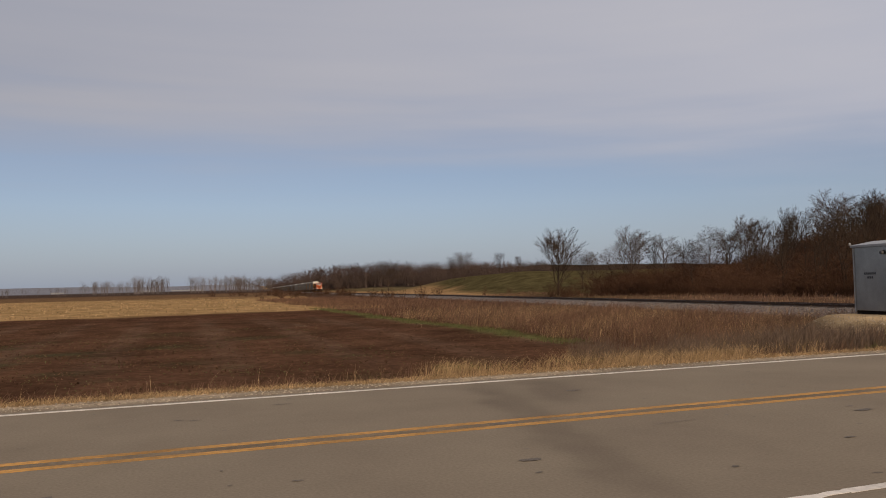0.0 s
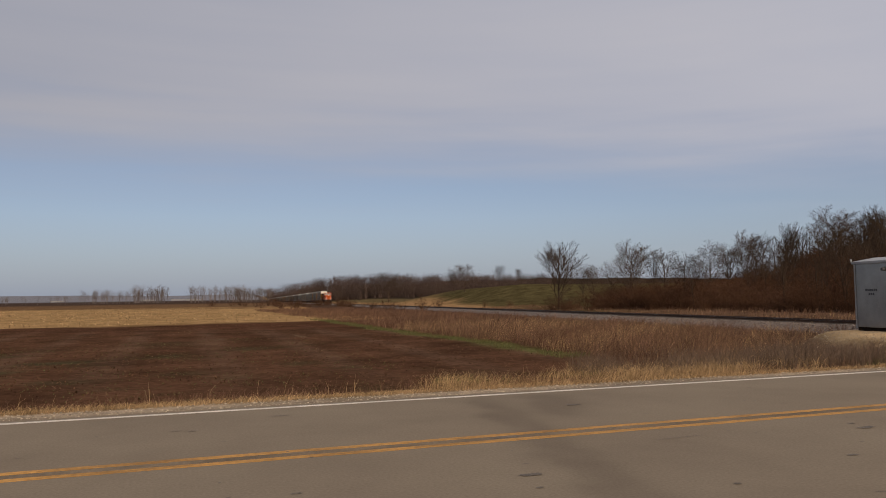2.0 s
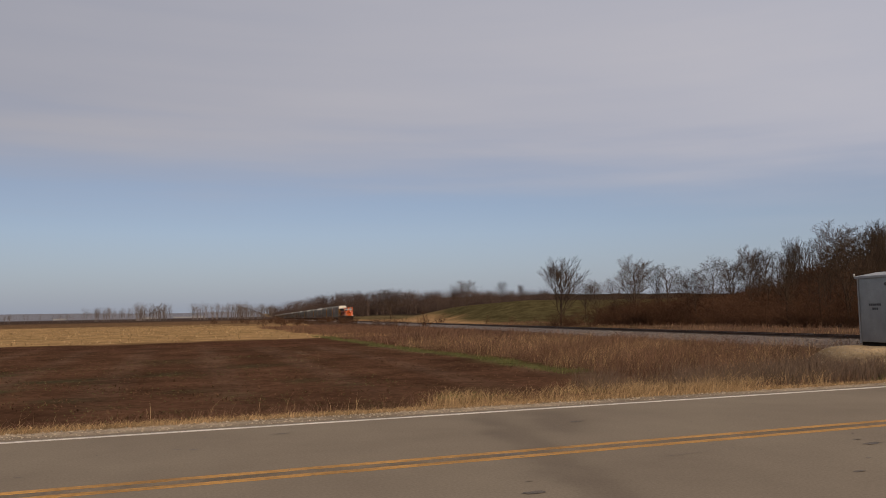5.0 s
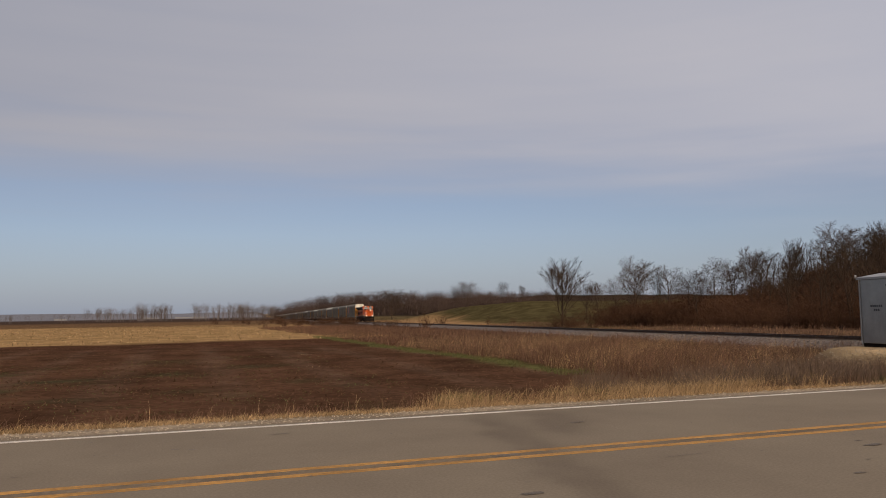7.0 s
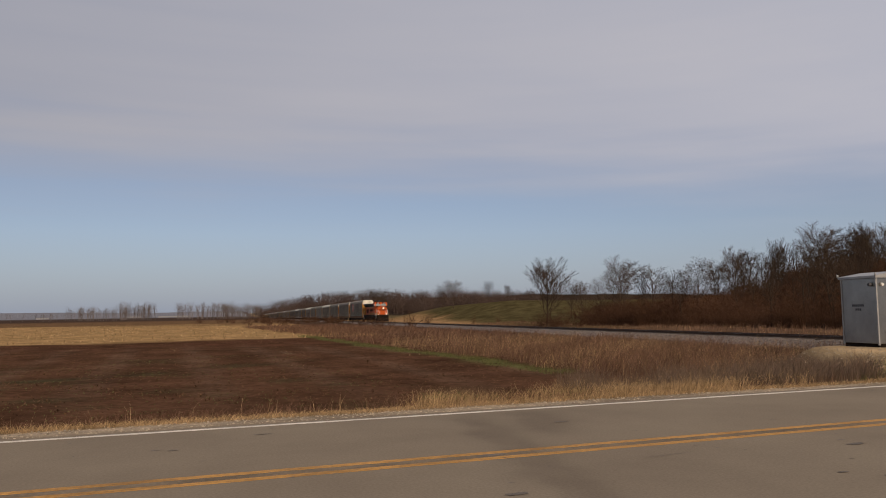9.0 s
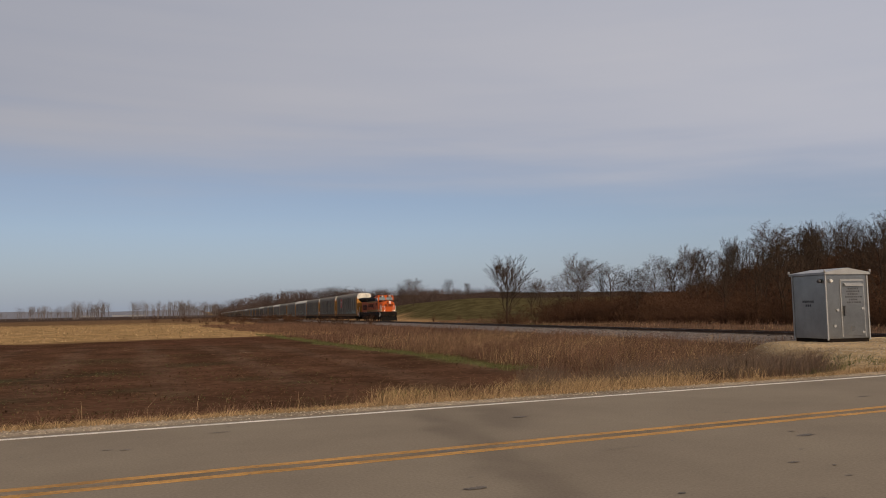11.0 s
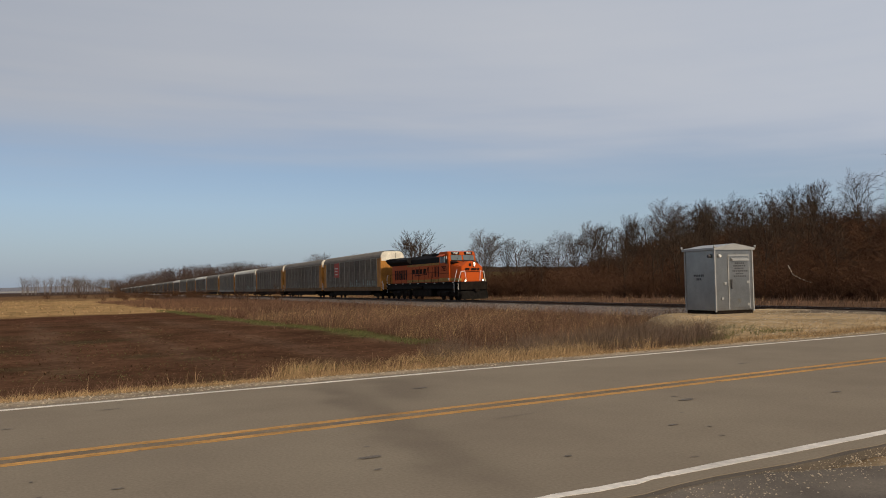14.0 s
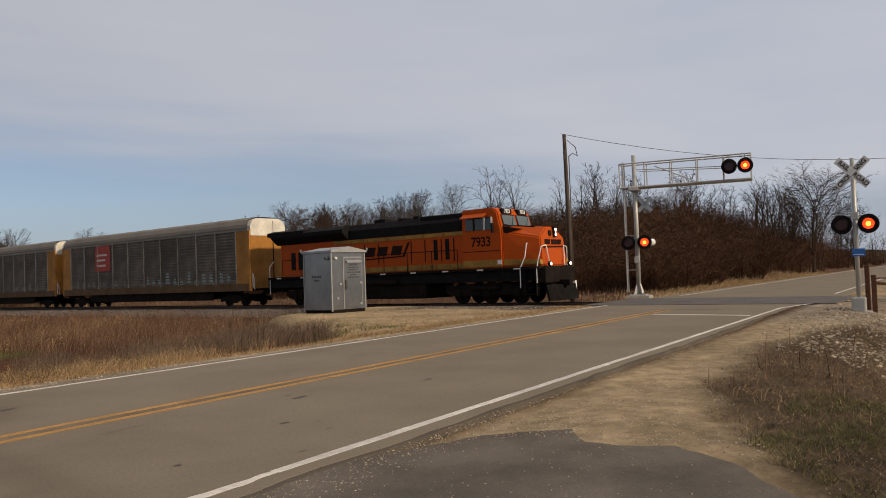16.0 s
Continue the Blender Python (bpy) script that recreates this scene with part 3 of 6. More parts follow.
def strip(name, y0, y1, x0, x1, z, material, label, wob=0.0, seg=0.5, thick=0.05, parent=None, category=""):
    """A long slab along the road with uneven edges."""
    n = max(2, int((x1 - x0) / seg))
    xs = np.linspace(x0, x1, n + 1)
    e0 = y0 + wob * np.array([noise.noise((x * 1.7, y0, 0)) + 0.5 * noise.noise((x * 6, y0, 3)) for x in xs])
    e1 = y1 + wob * np.array([noise.noise((x * 1.7, y1, 9)) + 0.5 * noise.noise((x * 6, y1, 5)) for x in xs])
    v = [np.stack([xs, e, np.full(n + 1, h)], -1) for e, h in ((e0, z - thick), (e0, z), (e1, z), (e1, z - thick))]
    k = np.arange(n)
    f = np.concatenate([np.stack([k + i * (n + 1), k + 1 + i * (n + 1), k + 1 + (i + 1) * (n + 1), k + (i + 1) * (n + 1)], -1) for i in range(3)])
    me = raw(name, np.concatenate(v), f, material)
    ob = new(name, me)
    ob.parent = parent
    return ob if parent else tagged(ob, label, category, kind="structure")


road = strip("road", 4.30, 11.98, -260, 30.9, 0.0, M["asphalt"], "weathered taupe two-lane asphalt road", 0.07, 0.4, 0.12, category="road")
road_far = strip("road", 3.9, 12.4, 37.2, 420, 0.0, M["asphalt"], "asphalt road going on beyond the crossing", 0.08, 1.0, 0.12, category="road")
crossing = strip("level_crossing", 3.5, 13.2, 30.9, 37.2, 0.012, M["crossing"], "dark asphalt level crossing panel across the road", 0.06, 0.3, 0.12, category="level crossing")
strip("edge_line", Y_NEAR - 0.05, Y_NEAR + 0.05, -40, 4.6, 0.004, M["white"], "worn white edge line", 0.045, 0.06, 0.003, road)
strip("edge_line", Y_NEAR - 0.056, Y_NEAR + 0.056, 4.6, 28.2, 0.004, M["white"], "white edge line", 0.012, 0.2, 0.003, road)
strip("edge_line", Y_FAR - 0.055, Y_FAR + 0.055, -260, 31.0, 0.004, M["white"], "white edge line", 0.015, 0.25, 0.003, road)
strip("edge_line", Y_FAR - 0.055, Y_FAR + 0.055, 40, 400, 0.004, M["white"], "white edge line", 0.02, 1.0, 0.003, road_far)
strip("edge_line", Y_NEAR - 0.055, Y_NEAR + 0.055, 40, 400, 0.004, M["white"], "white edge line", 0.02, 1.0, 0.003, road_far)
for dy in (-0.155, 0.155):
    strip("centre_line", Y_MID + dy - 0.06, Y_MID + dy + 0.06, -260, 27.5, 0.004, M["yellow"], "yellow centre line", 0.012, 0.25, 0.003, road)
# stop bar before the rails, and the kinked end of the near edge line
bm = bmesh.new()
for q in (((24.15, 4.75), (24.45, 4.75), (25.05, 7.85), (24.75, 7.85)), ((28.2, 4.51), (28.2, 4.65), (31.0, 4.05), (31.0, 3.9))):
    bm.faces.new([bm.verts.new((x, y, 0.004)) for x, y in q])
bmesh.ops.recalc_face_normals(bm, faces=bm.faces)
tagged(part("stop_line", bm, M["white"], road), "worn white stop bar")
strip("centre_joint", Y_MID - 0.08, Y_MID + 0.08, -260, 27.5, 0.003, M["joint"], "darker worn joint between the centre lines", 0.05, 0.12, 0.002, road)
# dark seam below the near edge line
strip("road_edge", 4.23, 4.36, 3.0, 29.5, -0.005, M["tar"], "dark broken asphalt edge", 0.06, 0.2, 0.08, road)


def blotches(name, spots, z, material, parent, label):
    """Irregular flat patches: x, y, length, width."""
    rnd = random.Random(5)
    for x, y, lx, ly in spots:
        bm = bmesh.new()
        n = 14
        ring = []
        for k in range(n):
            r = 0.75 + 0.5 * rnd.random()
            ring.append(bm.verts.new((x + lx / 2 * r * math.cos(k * math.tau / n), y + ly / 2 * r * math.sin(k * math.tau / n), z)))
        bm.faces.new(ring)
        part(name, bm, material, parent, label)


blotches("tar_patch", [(3.49, 8.21, 0.36, 0.09), (5.45, 10.17, 0.22, 0.10), (2.96, 6.46, 0.24, 0.08), (1.35, 10.9, 0.34, 0.04), (1.1, 5.6, 0.08, 0.05), (7.6, 7.1, 0.26, 0.09), (0.9, 6.6, 0.10, 0.04), (9.6, 6.4, 0.20, 0.08), (6.2, 6.0, 0.14, 0.05), (11.5, 9.4, 0.3, 0.06), (-1.0, 6.9, 0.09, 0.05), (4.4, 5.5, 0.07, 0.05), (13.8, 7.0, 0.2, 0.06), (0.2, 10.1, 0.12, 0.04)], 0.006, M["patch"], road, "dark tar spot")


# dark specks, chips and short cracks in the old surface
bm = bmesh.new()
rnd = random.Random(77)
for k in range(150):
    x, y = -7 + 36 * rnd.random() ** 1.3, 4.8 + 6.8 * rnd.random()
    lx, ly = 0.015 + 0.06 * rnd.random() ** 2, 0.008 + 0.016 * rnd.random()
    if k % 9 == 0:
        lx, ly = 0.15 + 0.3 * rnd.random(), 0.006
    an = rnd.gauss(0, 0.25)
    ring = [bm.verts.new((x + math.cos(an) * lx * c - math.sin(an) * ly * s, y + math.sin(an) * lx * c + math.cos(an) * ly * s, 0.0055)) for c, s in ((1, 0), (0.4, 0.9), (-0.5, 0.8), (-1, -0.1), (-0.3, -1), (0.6, -0.7))]
    bm.faces.new(ring)
ob = part("surface_chips", bm, M["patch"], road, "small dark chips and cracks in the asphalt")
ob["kind"] = "stuff"

# the old road lies at a small angle to the x axis
road.matrix_world = pose(6, 8, 0) @ pose(0, 0, 0, 0, 0, 0.75) @ pose(-6, -8, 0)

# asphalt apron where the viewer stands
outline = [(-9, 4.28), (5.2, 4.28), (6.6, 3.75), (7.2, 3.1), (6.75, 2.75), (6.7, 2.4), (6.9, 2.0), (6.5, 1.4), (5.9, 0.95), (5.2, 0.2), (4.6, -1.2), (4.2, -3), (4.0, -9), (-9, -9)]
dense = []
for (x0, y0), (x1, y1) in zip(outline, outline[1:] + outline[:1]):
    k = max(1, int(math.hypot(x1 - x0, y1 - y0) / 0.15)) if max(x0, x1) > 3 else 1
    for i in range(k):
        x, y = x0 + (x1 - x0) * i / k, y0 + (y1 - y0) * i / k
        w = 0.05 if x > 3 else 0
        dense.append((x + w * noise.noise((x * 5, y * 5, 1)), y + w * noise.noise((x * 5, y * 5, 7))))
apron = part("apron", prism(dense, "z", -0.12, -0.012), M["apron"])
tagged(apron, "dark asphalt driveway apron beside the road", "driveway", kind="structure")


# ---- railway ----
def make_track():
    a0, a1 = -90.0, 1150.0
    tr = base("railway_track", "single railway track on grey ballast with rusty rails", "railway track", kind="structure")
    # ballast bed
    al = np.concatenate([np.linspace(a0, 140, 460), np.linspace(142, a1, 160)])
    prof = ((-7.2, -0.74), (-4.6, -0.38), (-2.3, -0.22), (-1.4, -0.17), (1.4, -0.17), (2.3, -0.22), (3.6, -0.62))
    V = []
    for a in al:
        for j, (u, h) in enumerate(prof):
            x, y, z = on_track(a, u)
            k = 0.06 * noise.noise((x * 2, y * 2, j))
            V.append((x + k, y, z + h + (0.05 * noise.noise((x * 3, y * 3, j + 4)))))
    V, npf = np.array(V), len(prof)
    road_zone = (V[:, 1] > 3.0) & (V[:, 1] < 13.6)
    V[road_zone, 2] = np.minimum(V[road_zone, 2], -0.2)
    k = np.arange((len(al) - 1) * npf).reshape(-1, npf)[:, :-1].ravel()
    F = np.stack([k, k + 1, k + 1 + npf, k + npf], -1)
    ob = new("ballast", raw("ballast", V, F, M["ballast"]))
    ob.parent = tr
    tagged(ob, "grey brown crushed stone ballast")
    # rails
    sect = ((-0.07, 0), (-0.07, 0.02), (-0.012, 0.05), (-0.012, 0.12), (-0.036, 0.135), (-0.036, 0.172), (0.036, 0.172), (0.036, 0.135), (0.012, 0.12), (0.012, 0.05), (0.07, 0.02), (0.07, 0))
    for g in (-0.755, 0.755):
        bm = bmesh.new()
        rings = []
        for a in (a0, a1):
            rings.append([bm.verts.new(Vector(on_track(a, g + u)) + Vector((0, 0, h - 0.172))) for u, h in sect])
        for i in range(len(sect)):
            j = (i + 1) % len(sect)
            bm.faces.new((rings[0][i], rings[0][j], rings[1][j], rings[1][i]))
        part("rail", bm, M["rail"], tr, "rusty steel rail")
        bm = bmesh.new()
        v = [bm.verts.new(Vector(on_track(a, g + u)) + Vector((0, 0, 0.003))) for a, u in ((a0, -0.028), (a0, 0.028), (a1, 0.028), (a1, -0.028))]
        bm.faces.new(v)
        part("rail_head", bm, M["railtop"], tr, "polished running surface of the rail")
    # sleepers on the stretch that the camera passes nearest
    tie = boxed(-1.3, 1.3, -0.115, 0.115, -0.36, -0.172).copy()
    me = bpy.data.meshes.new("sleeper")
    tie.to_mesh(me)
    me.materials.append(M["tie"])
    rz = math.degrees(TRACK_AZ) - 90
    for i in range(240):
        a = -10 + i * 0.53
        x, y, z = on_track(a)
        if 2.8 < y < 13.6:
            continue
        share("sleeper", me, tr, pose(x, y, z + 0.012, 0, 0, rz))


make_track()


# ---- the train; each vehicle's space: x forward from its own front, y to its left, z up from the rail head ----
def wheelset(bm, x, r):
    for s in (-1, 1):
        cyl(bm, (x, s * 0.70, r), (x, s * 0.80, r), r, n=20)
        cyl(bm, (x, s * 0.80, r), (x, s * 0.83, r), r * 0.55, r * 0.45, n=12)
    cyl(bm, (x, -0.7, r), (x, 0.7, r), 0.09, n=8)
    return bm


def locomotive():
    loco = base("locomotive", "orange and black diesel locomotive with yellow stripes, lit headlights", "locomotive")
    P = lambda n, b, m, lab="", par=loco: part(n, b, M[m], par, lab)
    # underframe and deck
    P("frame", boxed(-21.2, -1.15, -1.35, 1.35, 1.05, 1.55, 0.04), "blackp", "black underframe")
    P("deck", boxed(-21.35, -0.95, -1.52, 1.52, 1.55, 1.68, 0.02), "blackp", "black walkway deck")
    for s in (-1, 1):
        P("sill_stripe", boxed(-21.3, -1.2, s * 1.535 - 0.008, s * 1.535 + 0.008, 1.58, 1.64), "under")
        # reflectors along the sill
        for k in range(9):
            P("reflector", boxed(-20.4 + k * 2.25, -20.0 + k * 2.25, s * 1.55 - 0.006, s * 1.55 + 0.006, 1.575, 1.64), "rackwhite")
    P("fuel_tank", boxed(-13.6, -8.3, -1.28, 1.28, 0.32, 1.12, 0.14), "under", "grimy fuel tank under the frame")
    P("air_reservoir", cyl(bmesh.new(), (-13.4, -1.32, 1.2), (-10.2, -1.32, 1.2), 0.17, n=12), "under")
    # engine hood: orange sides, black top
    P("hood", boxed(-15.6, -5.55, -0.98, 0.98, 1.68, 3.54, 0.03), "orange", "orange engine hood side")
    P("hood_top", prism([(-1.0, 3.54), (1.0, 3.54), (1.0, 4.02), (0.72, 4.33), (-0.72, 4.33), (-1.0, 4.02)], "x", -15.6, -5.6), "blackp", "black hood roof")
    P("radiator_hood", boxed(-20.6, -15.6, -0.98, 0.98, 1.68, 3.62, 0.03), "orange")
    P("radiator", prism([(-1.0, 3.54), (1.0, 3.54), (1.5, 3.92), (1.5, 4.12), (1.1, 4.30), (-1.1, 4.30), (-1.5, 4.12), (-1.5, 3.92)], "x", -20.95, -14.4), "blackp", "black overhanging radiator section")
    P("radiator_wing", prism([(-1.05, 3.95), (1.05, 3.95), (1.54, 4.05), (1.54, 4.26), (1.0, 4.37), (-1.0, 4.37), (-1.54, 4.26), (-1.54, 4.05)], "x", -21.25, -17.8), "blackp")
    P("roof_fan", cyl(bmesh.new(), (-10.6, 0, 4.3), (-10.6, 0, 4.48), 0.55, n=20), "blackp")
    P("exhaust_stack", boxed(-12.8, -12.0, -0.35, 0.35, 4.3, 4.56, 0.04), "blackp")
    P("dynamic_brake_box", boxed(-8.9, -5.6, -0.85, 0.85, 4.2, 4.42, 0.05), "blackp")
    P("horn", boxed(-9.7, -9.3, -0.5, -0.1, 4.3, 4.52, 0.03), "blackp")
    for s in (-1, 1):
        # yellow panels: upper band and band at the deck, broken by posts
        for k in range(7):
            x1 = -5.75 - k * 1.42
            P("upper_stripe", boxed(x1 - 1.36, x1, s * 1.0 - 0.02, s * 1.0 + 0.02, 3.33, 3.52, 0.006), "lyellow", "yellow upper stripe")
        for k in range(10):
            x1 = -5.75 - k * 1.0
            P("lower_stripe", boxed(x1 - 0.95, x1, s * 0.99 - 0.02, s * 0.99 + 0.02, 1.74, 1.98, 0.006), "lyellow", "yellow lower stripe")
        # hood doors as recessed seams and dark louvres
        for x in (-6.5, -7.35, -8.5, -9.5, -12.0, -13.1, -14.2):
            P("door_seam", boxed(x - 0.03, x + 0.03, s * 0.985 - 0.012, s * 0.985 + 0.012, 2.12, 3.22), "logo")
        for x in (-6.95, -7.75):
            P("louvre", boxed(x - 0.13, x + 0.13, s * 0.985 - 0.015, s * 0.985 + 0.015, 2.2, 3.2), "blackp", "tall black louvre")
        for k in range(6):
            x = -16.0 - k * 0.68
            P("louvre", boxed(x - 0.2, x + 0.2, s * 0.985 - 0.02, s * 0.985 + 0.02, 2.05, 3.05), "blackp", "tall black louvre")
        # emblem on the hood side: slanted bars and a swoosh
        for k, w in enumerate((0.82, 0.86, 0.74, 0.76)):
            x = -14.3 + k * 1.08
            q = [(x, 2.56), (x + w, 2.56), (x + w + 0.16, 3.04), (x + 0.16, 3.04)] if s < 0 else [(x, 2.56), (x + w, 2.56), (x + w - 0.16, 3.04), (x - 0.16, 3.04)]
            bm = prism(q, "y", s * 0.985 - 0.01, s * 0.985 + 0.01)
            P("emblem_bar", bm, "logo", "black slanted emblem bar")
        P("swoosh", prism([(-13.6, 2.36), (-10.0, 2.46), (-9.6, 3.18), (-9.75, 3.18), (-10.15, 2.52), (-13.5, 2.44)], "y", s * 0.985 - 0.01, s * 0.985 + 0.01), "logo", "thin black swoosh under the emblem")
    # cab with sloped front corners and short nose
    cab = prism([(-5.55, 1.68), (-3.05, 1.68), (-3.05, 3.35), (-3.30, 4.28), (-3.55, 4.47), (-5.55, 4.47)], "y", -1.5, 1.5)
    bmesh.ops.bevel(cab, geom=[e for e in cab.edges], offset=0.07, segments=2, affect="EDGES")
    cab_ob = P("cab", cab, "orange", "orange crew cab")
    nose = bmesh.new()
    back = [nose.verts.new(v) for v in ((-3.1, -1.42, 1.68), (-3.1, 1.42, 1.68), (-3.1, 1.42, 3.34), (-3.1, 0.55, 3.62), (-3.1, -0.55, 3.62), (-3.1, -1.42, 3.34))]
    front = [nose.verts.new(v) for v in ((-0.92, -1.22, 1.68), (-0.92, 1.22, 1.68), (-1.05, 1.15, 2.98), (-1.15, 0.42, 3.46), (-1.15, -0.42, 3.46), (-1.05, -1.15, 2.98))]
    for i in range(6):
        nose.faces.new((back[i], back[(i + 1) % 6], front[(i + 1) % 6], front[i]))
    nose.faces.new(front)
    nose.faces.new(back[::-1])
    bmesh.ops.recalc_face_normals(nose, faces=nose.faces)
    bmesh.ops.bevel(nose, geom=list(nose.edges), offset=0.06, segments=2, affect="EDGES")
    nose_ob = P("nose", nose, "orange", "short orange nose")
    P("anti_glare", prism([(-3.02, 3.635), (-3.0, 3.4), (-1.75, 3.4), (-1.75, 3.53)], "y", -0.55, 0.55), "logo", "matt black anti-glare top", nose_ob)
    for s in (-1, 1):
        P("nose_stripe", prism([(-3.05, 1.78), (-0.91, 1.78), (-0.93, 1.98), (-3.05, 2.06)], "y", s * 1.26 - 0.16, s * 1.26 + 0.06), "lyellow", "", nose_ob)
        P("anti_glare", prism([(-3.06, 3.56), (-2.3, 3.42), (-3.0, 3.2)], "y", s * 0.98 - 0.40, s * 0.98 + 0.42), "logo", "", nose_ob)
        # windscreens, raked like the cab front
        w = bmesh.new()
        y0, y1 = (0.10, 1.26) if s > 0 else (-1.26, -0.10)
        v = [w.verts.new(c) for c in ((-3.09, y0, 3.66), (-3.09, y1, 3.60), (-3.225, y1, 4.08), (-3.225, y0, 4.10))]
        w.faces.new(v)
        e = bmesh.ops.extrude_face_region(w, geom=list(w.faces))
        bmesh.ops.translate(w, verts=[q for q in e["geom"] if isinstance(q, bmesh.types.BMVert)], vec=(0.05, 0, 0.014))
        bmesh.ops.recalc_face_normals(w, faces=w.faces)
        P("windscreen", w, "glass", "pale reflecting windscreen", cab_ob)
        P("wiper", bar([(-2.97, (y0 + y1) / 2 + 0.15, 4.0), (-2.93, (y0 + y1) / 2, 3.66)], 0.015), "blackp", "", cab_ob)
        # frame lip round the windscreen
        for z0, z1, x in ((3.58, 3.63, -3.05), (4.08, 4.13, -3.20)):
            P("window_frame", boxed(x - 0.04, x + 0.02, y0 - 0.03, y1 + 0.03, z0, z1, 0.008), "logo", "", cab_ob)
        # side windows with awning
        P("side_window", boxed(-5.28, -3.62, s * 1.5 - 0.02, s * 1.5 + 0.02, 3.46, 4.04, 0.01), "darkglass", "dark side window", cab_ob)
        for x in (-4.75, -4.1, -3.64):
            P("window_frame", boxed(x - 0.05, x + 0.05, s * 1.52 - 0.02, s * 1.52 + 0.02, 3.46, 4.04), "wpaint" if x > -4.7 else "logo", "", cab_ob)
        P("awning", prism([(s * 1.5, 4.24), (s * 1.86, 4.05), (s * 1.86, 4.02), (s * 1.5, 4.18)], "x", -5.4, -3.95), "orange", "orange window awning", cab_ob)
        P("mirror", boxed(-3.58, -3.5, s * 1.62 - 0.08, s * 1.62 + 0.08, 3.3, 3.75, 0.01), "blackp", "", cab_ob)
        letters("7933", 0.62, M["logo"], cab_ob, pose(-4.35, s * 1.505, 2.90, 90, 0, 0 if s < 0 else 180), 0.006, "road_number", 0.012)
        P("cab_line", boxed(-5.5, -3.2, s * 1.505 - 0.006, s * 1.505 + 0.006, 2.46, 2.49), "logo", "", cab_ob)
        P("cab_stripe", boxed(-5.5, -3.1, s * 1.505 - 0.012, s * 1.505 + 0.012, 1.74, 2.06, 0.006), "lyellow", "yellow stripe", cab_ob)
        P("placard", boxed(-3.35, -3.1, s * 1.52 - 0.008, s * 1.52 + 0.008, 1.84, 2.04), "wpaint", "", cab_ob)
        # number boards over the windscreen
        y = s * 0.72
        nb = P("number_board", boxed(-3.42, -3.20, y - 0.42, y + 0.42, 4.16, 4.42, 0.02), "blackp", "black number board", cab_ob)
        letters("7933", 0.25, M["wpaint"], nb, pose(-3.194, y, 4.29, 90, 0, 90), 0.004, "road_number", 0.006)
    # nose details
    P("nose_door_grille", cyl(bmesh.new(), (-1.12, -0.18, 3.16), (-1.04, -0.18, 3.16), 0.14, n=16), "blackp", "", nose_ob)
    hb = P("headlight_housing", boxed(-1.15, -0.98, 0.13, 0.37, 2.98, 3.46, 0.04), "blackp", "black headlight housing", nose_ob)
    for z in (3.11, 3.32):
        P("headlight", cyl(bmesh.new(), (-0.98, 0.25, z), (-0.96, 0.25, z), 0.075, n=14), "headlamp", "lit headlight", nose_ob)
    for k, w in enumerate((0.30, 0.16, 0.34, 0.26, 0.24)):
        y = -0.80 + k * 0.33
        P("nose_emblem", prism([(y, 2.66), (y + w, 2.66), (y + w + 0.06, 2.88), (y + 0.06, 2.88)], "x", -1.10, -0.995), "logo", "black slanted emblem on the nose", nose_ob)
    P("nose_swoosh", prism([(-0.98, 2.50), (0.98, 2.54), (0.98, 2.60), (-0.98, 2.56)], "x", -1.06, -0.975), "logo", "", nose_ob)
    # front platform, steps, handrails, ditch lights, plow and coupler
    P("front_plate", boxed(-1.15, -0.62, -1.45, 1.45, 0.95, 1.62, 0.05), "under", "front end plate")
    pl = bmesh.new()
    v = [pl.verts.new(c) for c in ((-0.62, -1.42, 0.85), (-0.62, 1.42, 0.85), (-0.45, 1.42, 0.14), (-0.18, 0, 0.14), (-0.45, -1.42, 0.14), (-0.42, 0, 0.85))]
    for f in ((0, 5, 3, 4), (5, 1, 2, 3)):
        pl.faces.new([v[i] for i in f])
    e = bmesh.ops.extrude_face_region(pl, geom=list(pl.faces))
    bmesh.ops.translate(pl, verts=[q for q in e["geom"] if isinstance(q, bmesh.types.BMVert)], vec=(-0.10, 0, 0))
    bmesh.ops.recalc_face_normals(pl, faces=pl.faces)
    P("snow_plow", pl, "plow", "scuffed dark snow plow")
    P("coupler", boxed(-0.9, -0.05, -0.16, 0.16, 0.78, 1.06, 0.05), "under", "knuckle coupler")
    for y in (-0.55, -0.35, 0.4, 0.6):
        P("air_hose", bar([(-0.78, y, 0.95), (-0.6, y, 0.6), (-0.58, y + 0.06, 0.42)], 0.03), "blackp")
    for s in (-1, 1):
        d = P("ditch_light", cyl(bmesh.new(), (-0.72, s * 0.95, 1.78), (-0.60, s * 0.95, 1.78), 0.11, n=14), "blackp", "ditch light housing")
        P("lens", cyl(bmesh.new(), (-0.60, s * 0.95, 1.78), (-0.58, s * 0.95, 1.78), 0.075, n=14), "headlamp", "lit ditch light", d)
        for k in range(4):
            P("step", boxed(-1.75, -1.2, s * 1.36 - 0.14, s * 1.36 + 0.14, 0.42 + k * 0.31, 0.46 + k * 0.31), "plow", "worn step tread")
        for x in (-1.80, -1.15):
            P("step_side", boxed(x - 0.02, x + 0.02, s * 1.36 - 0.15, s * 1.36 + 0.15, 0.38, 1.6), "blackp")
        P("handrail", bar([(-2.05, s * 1.5, 0.75), (-2.05, s * 1.5, 1.6), (-1.75, s * 1.47, 2.15), (-1.75, s * 1.3, 2.72), (-1.72, s * 1.2, 2.72)], 0.024), "wpaint", "white handrail")
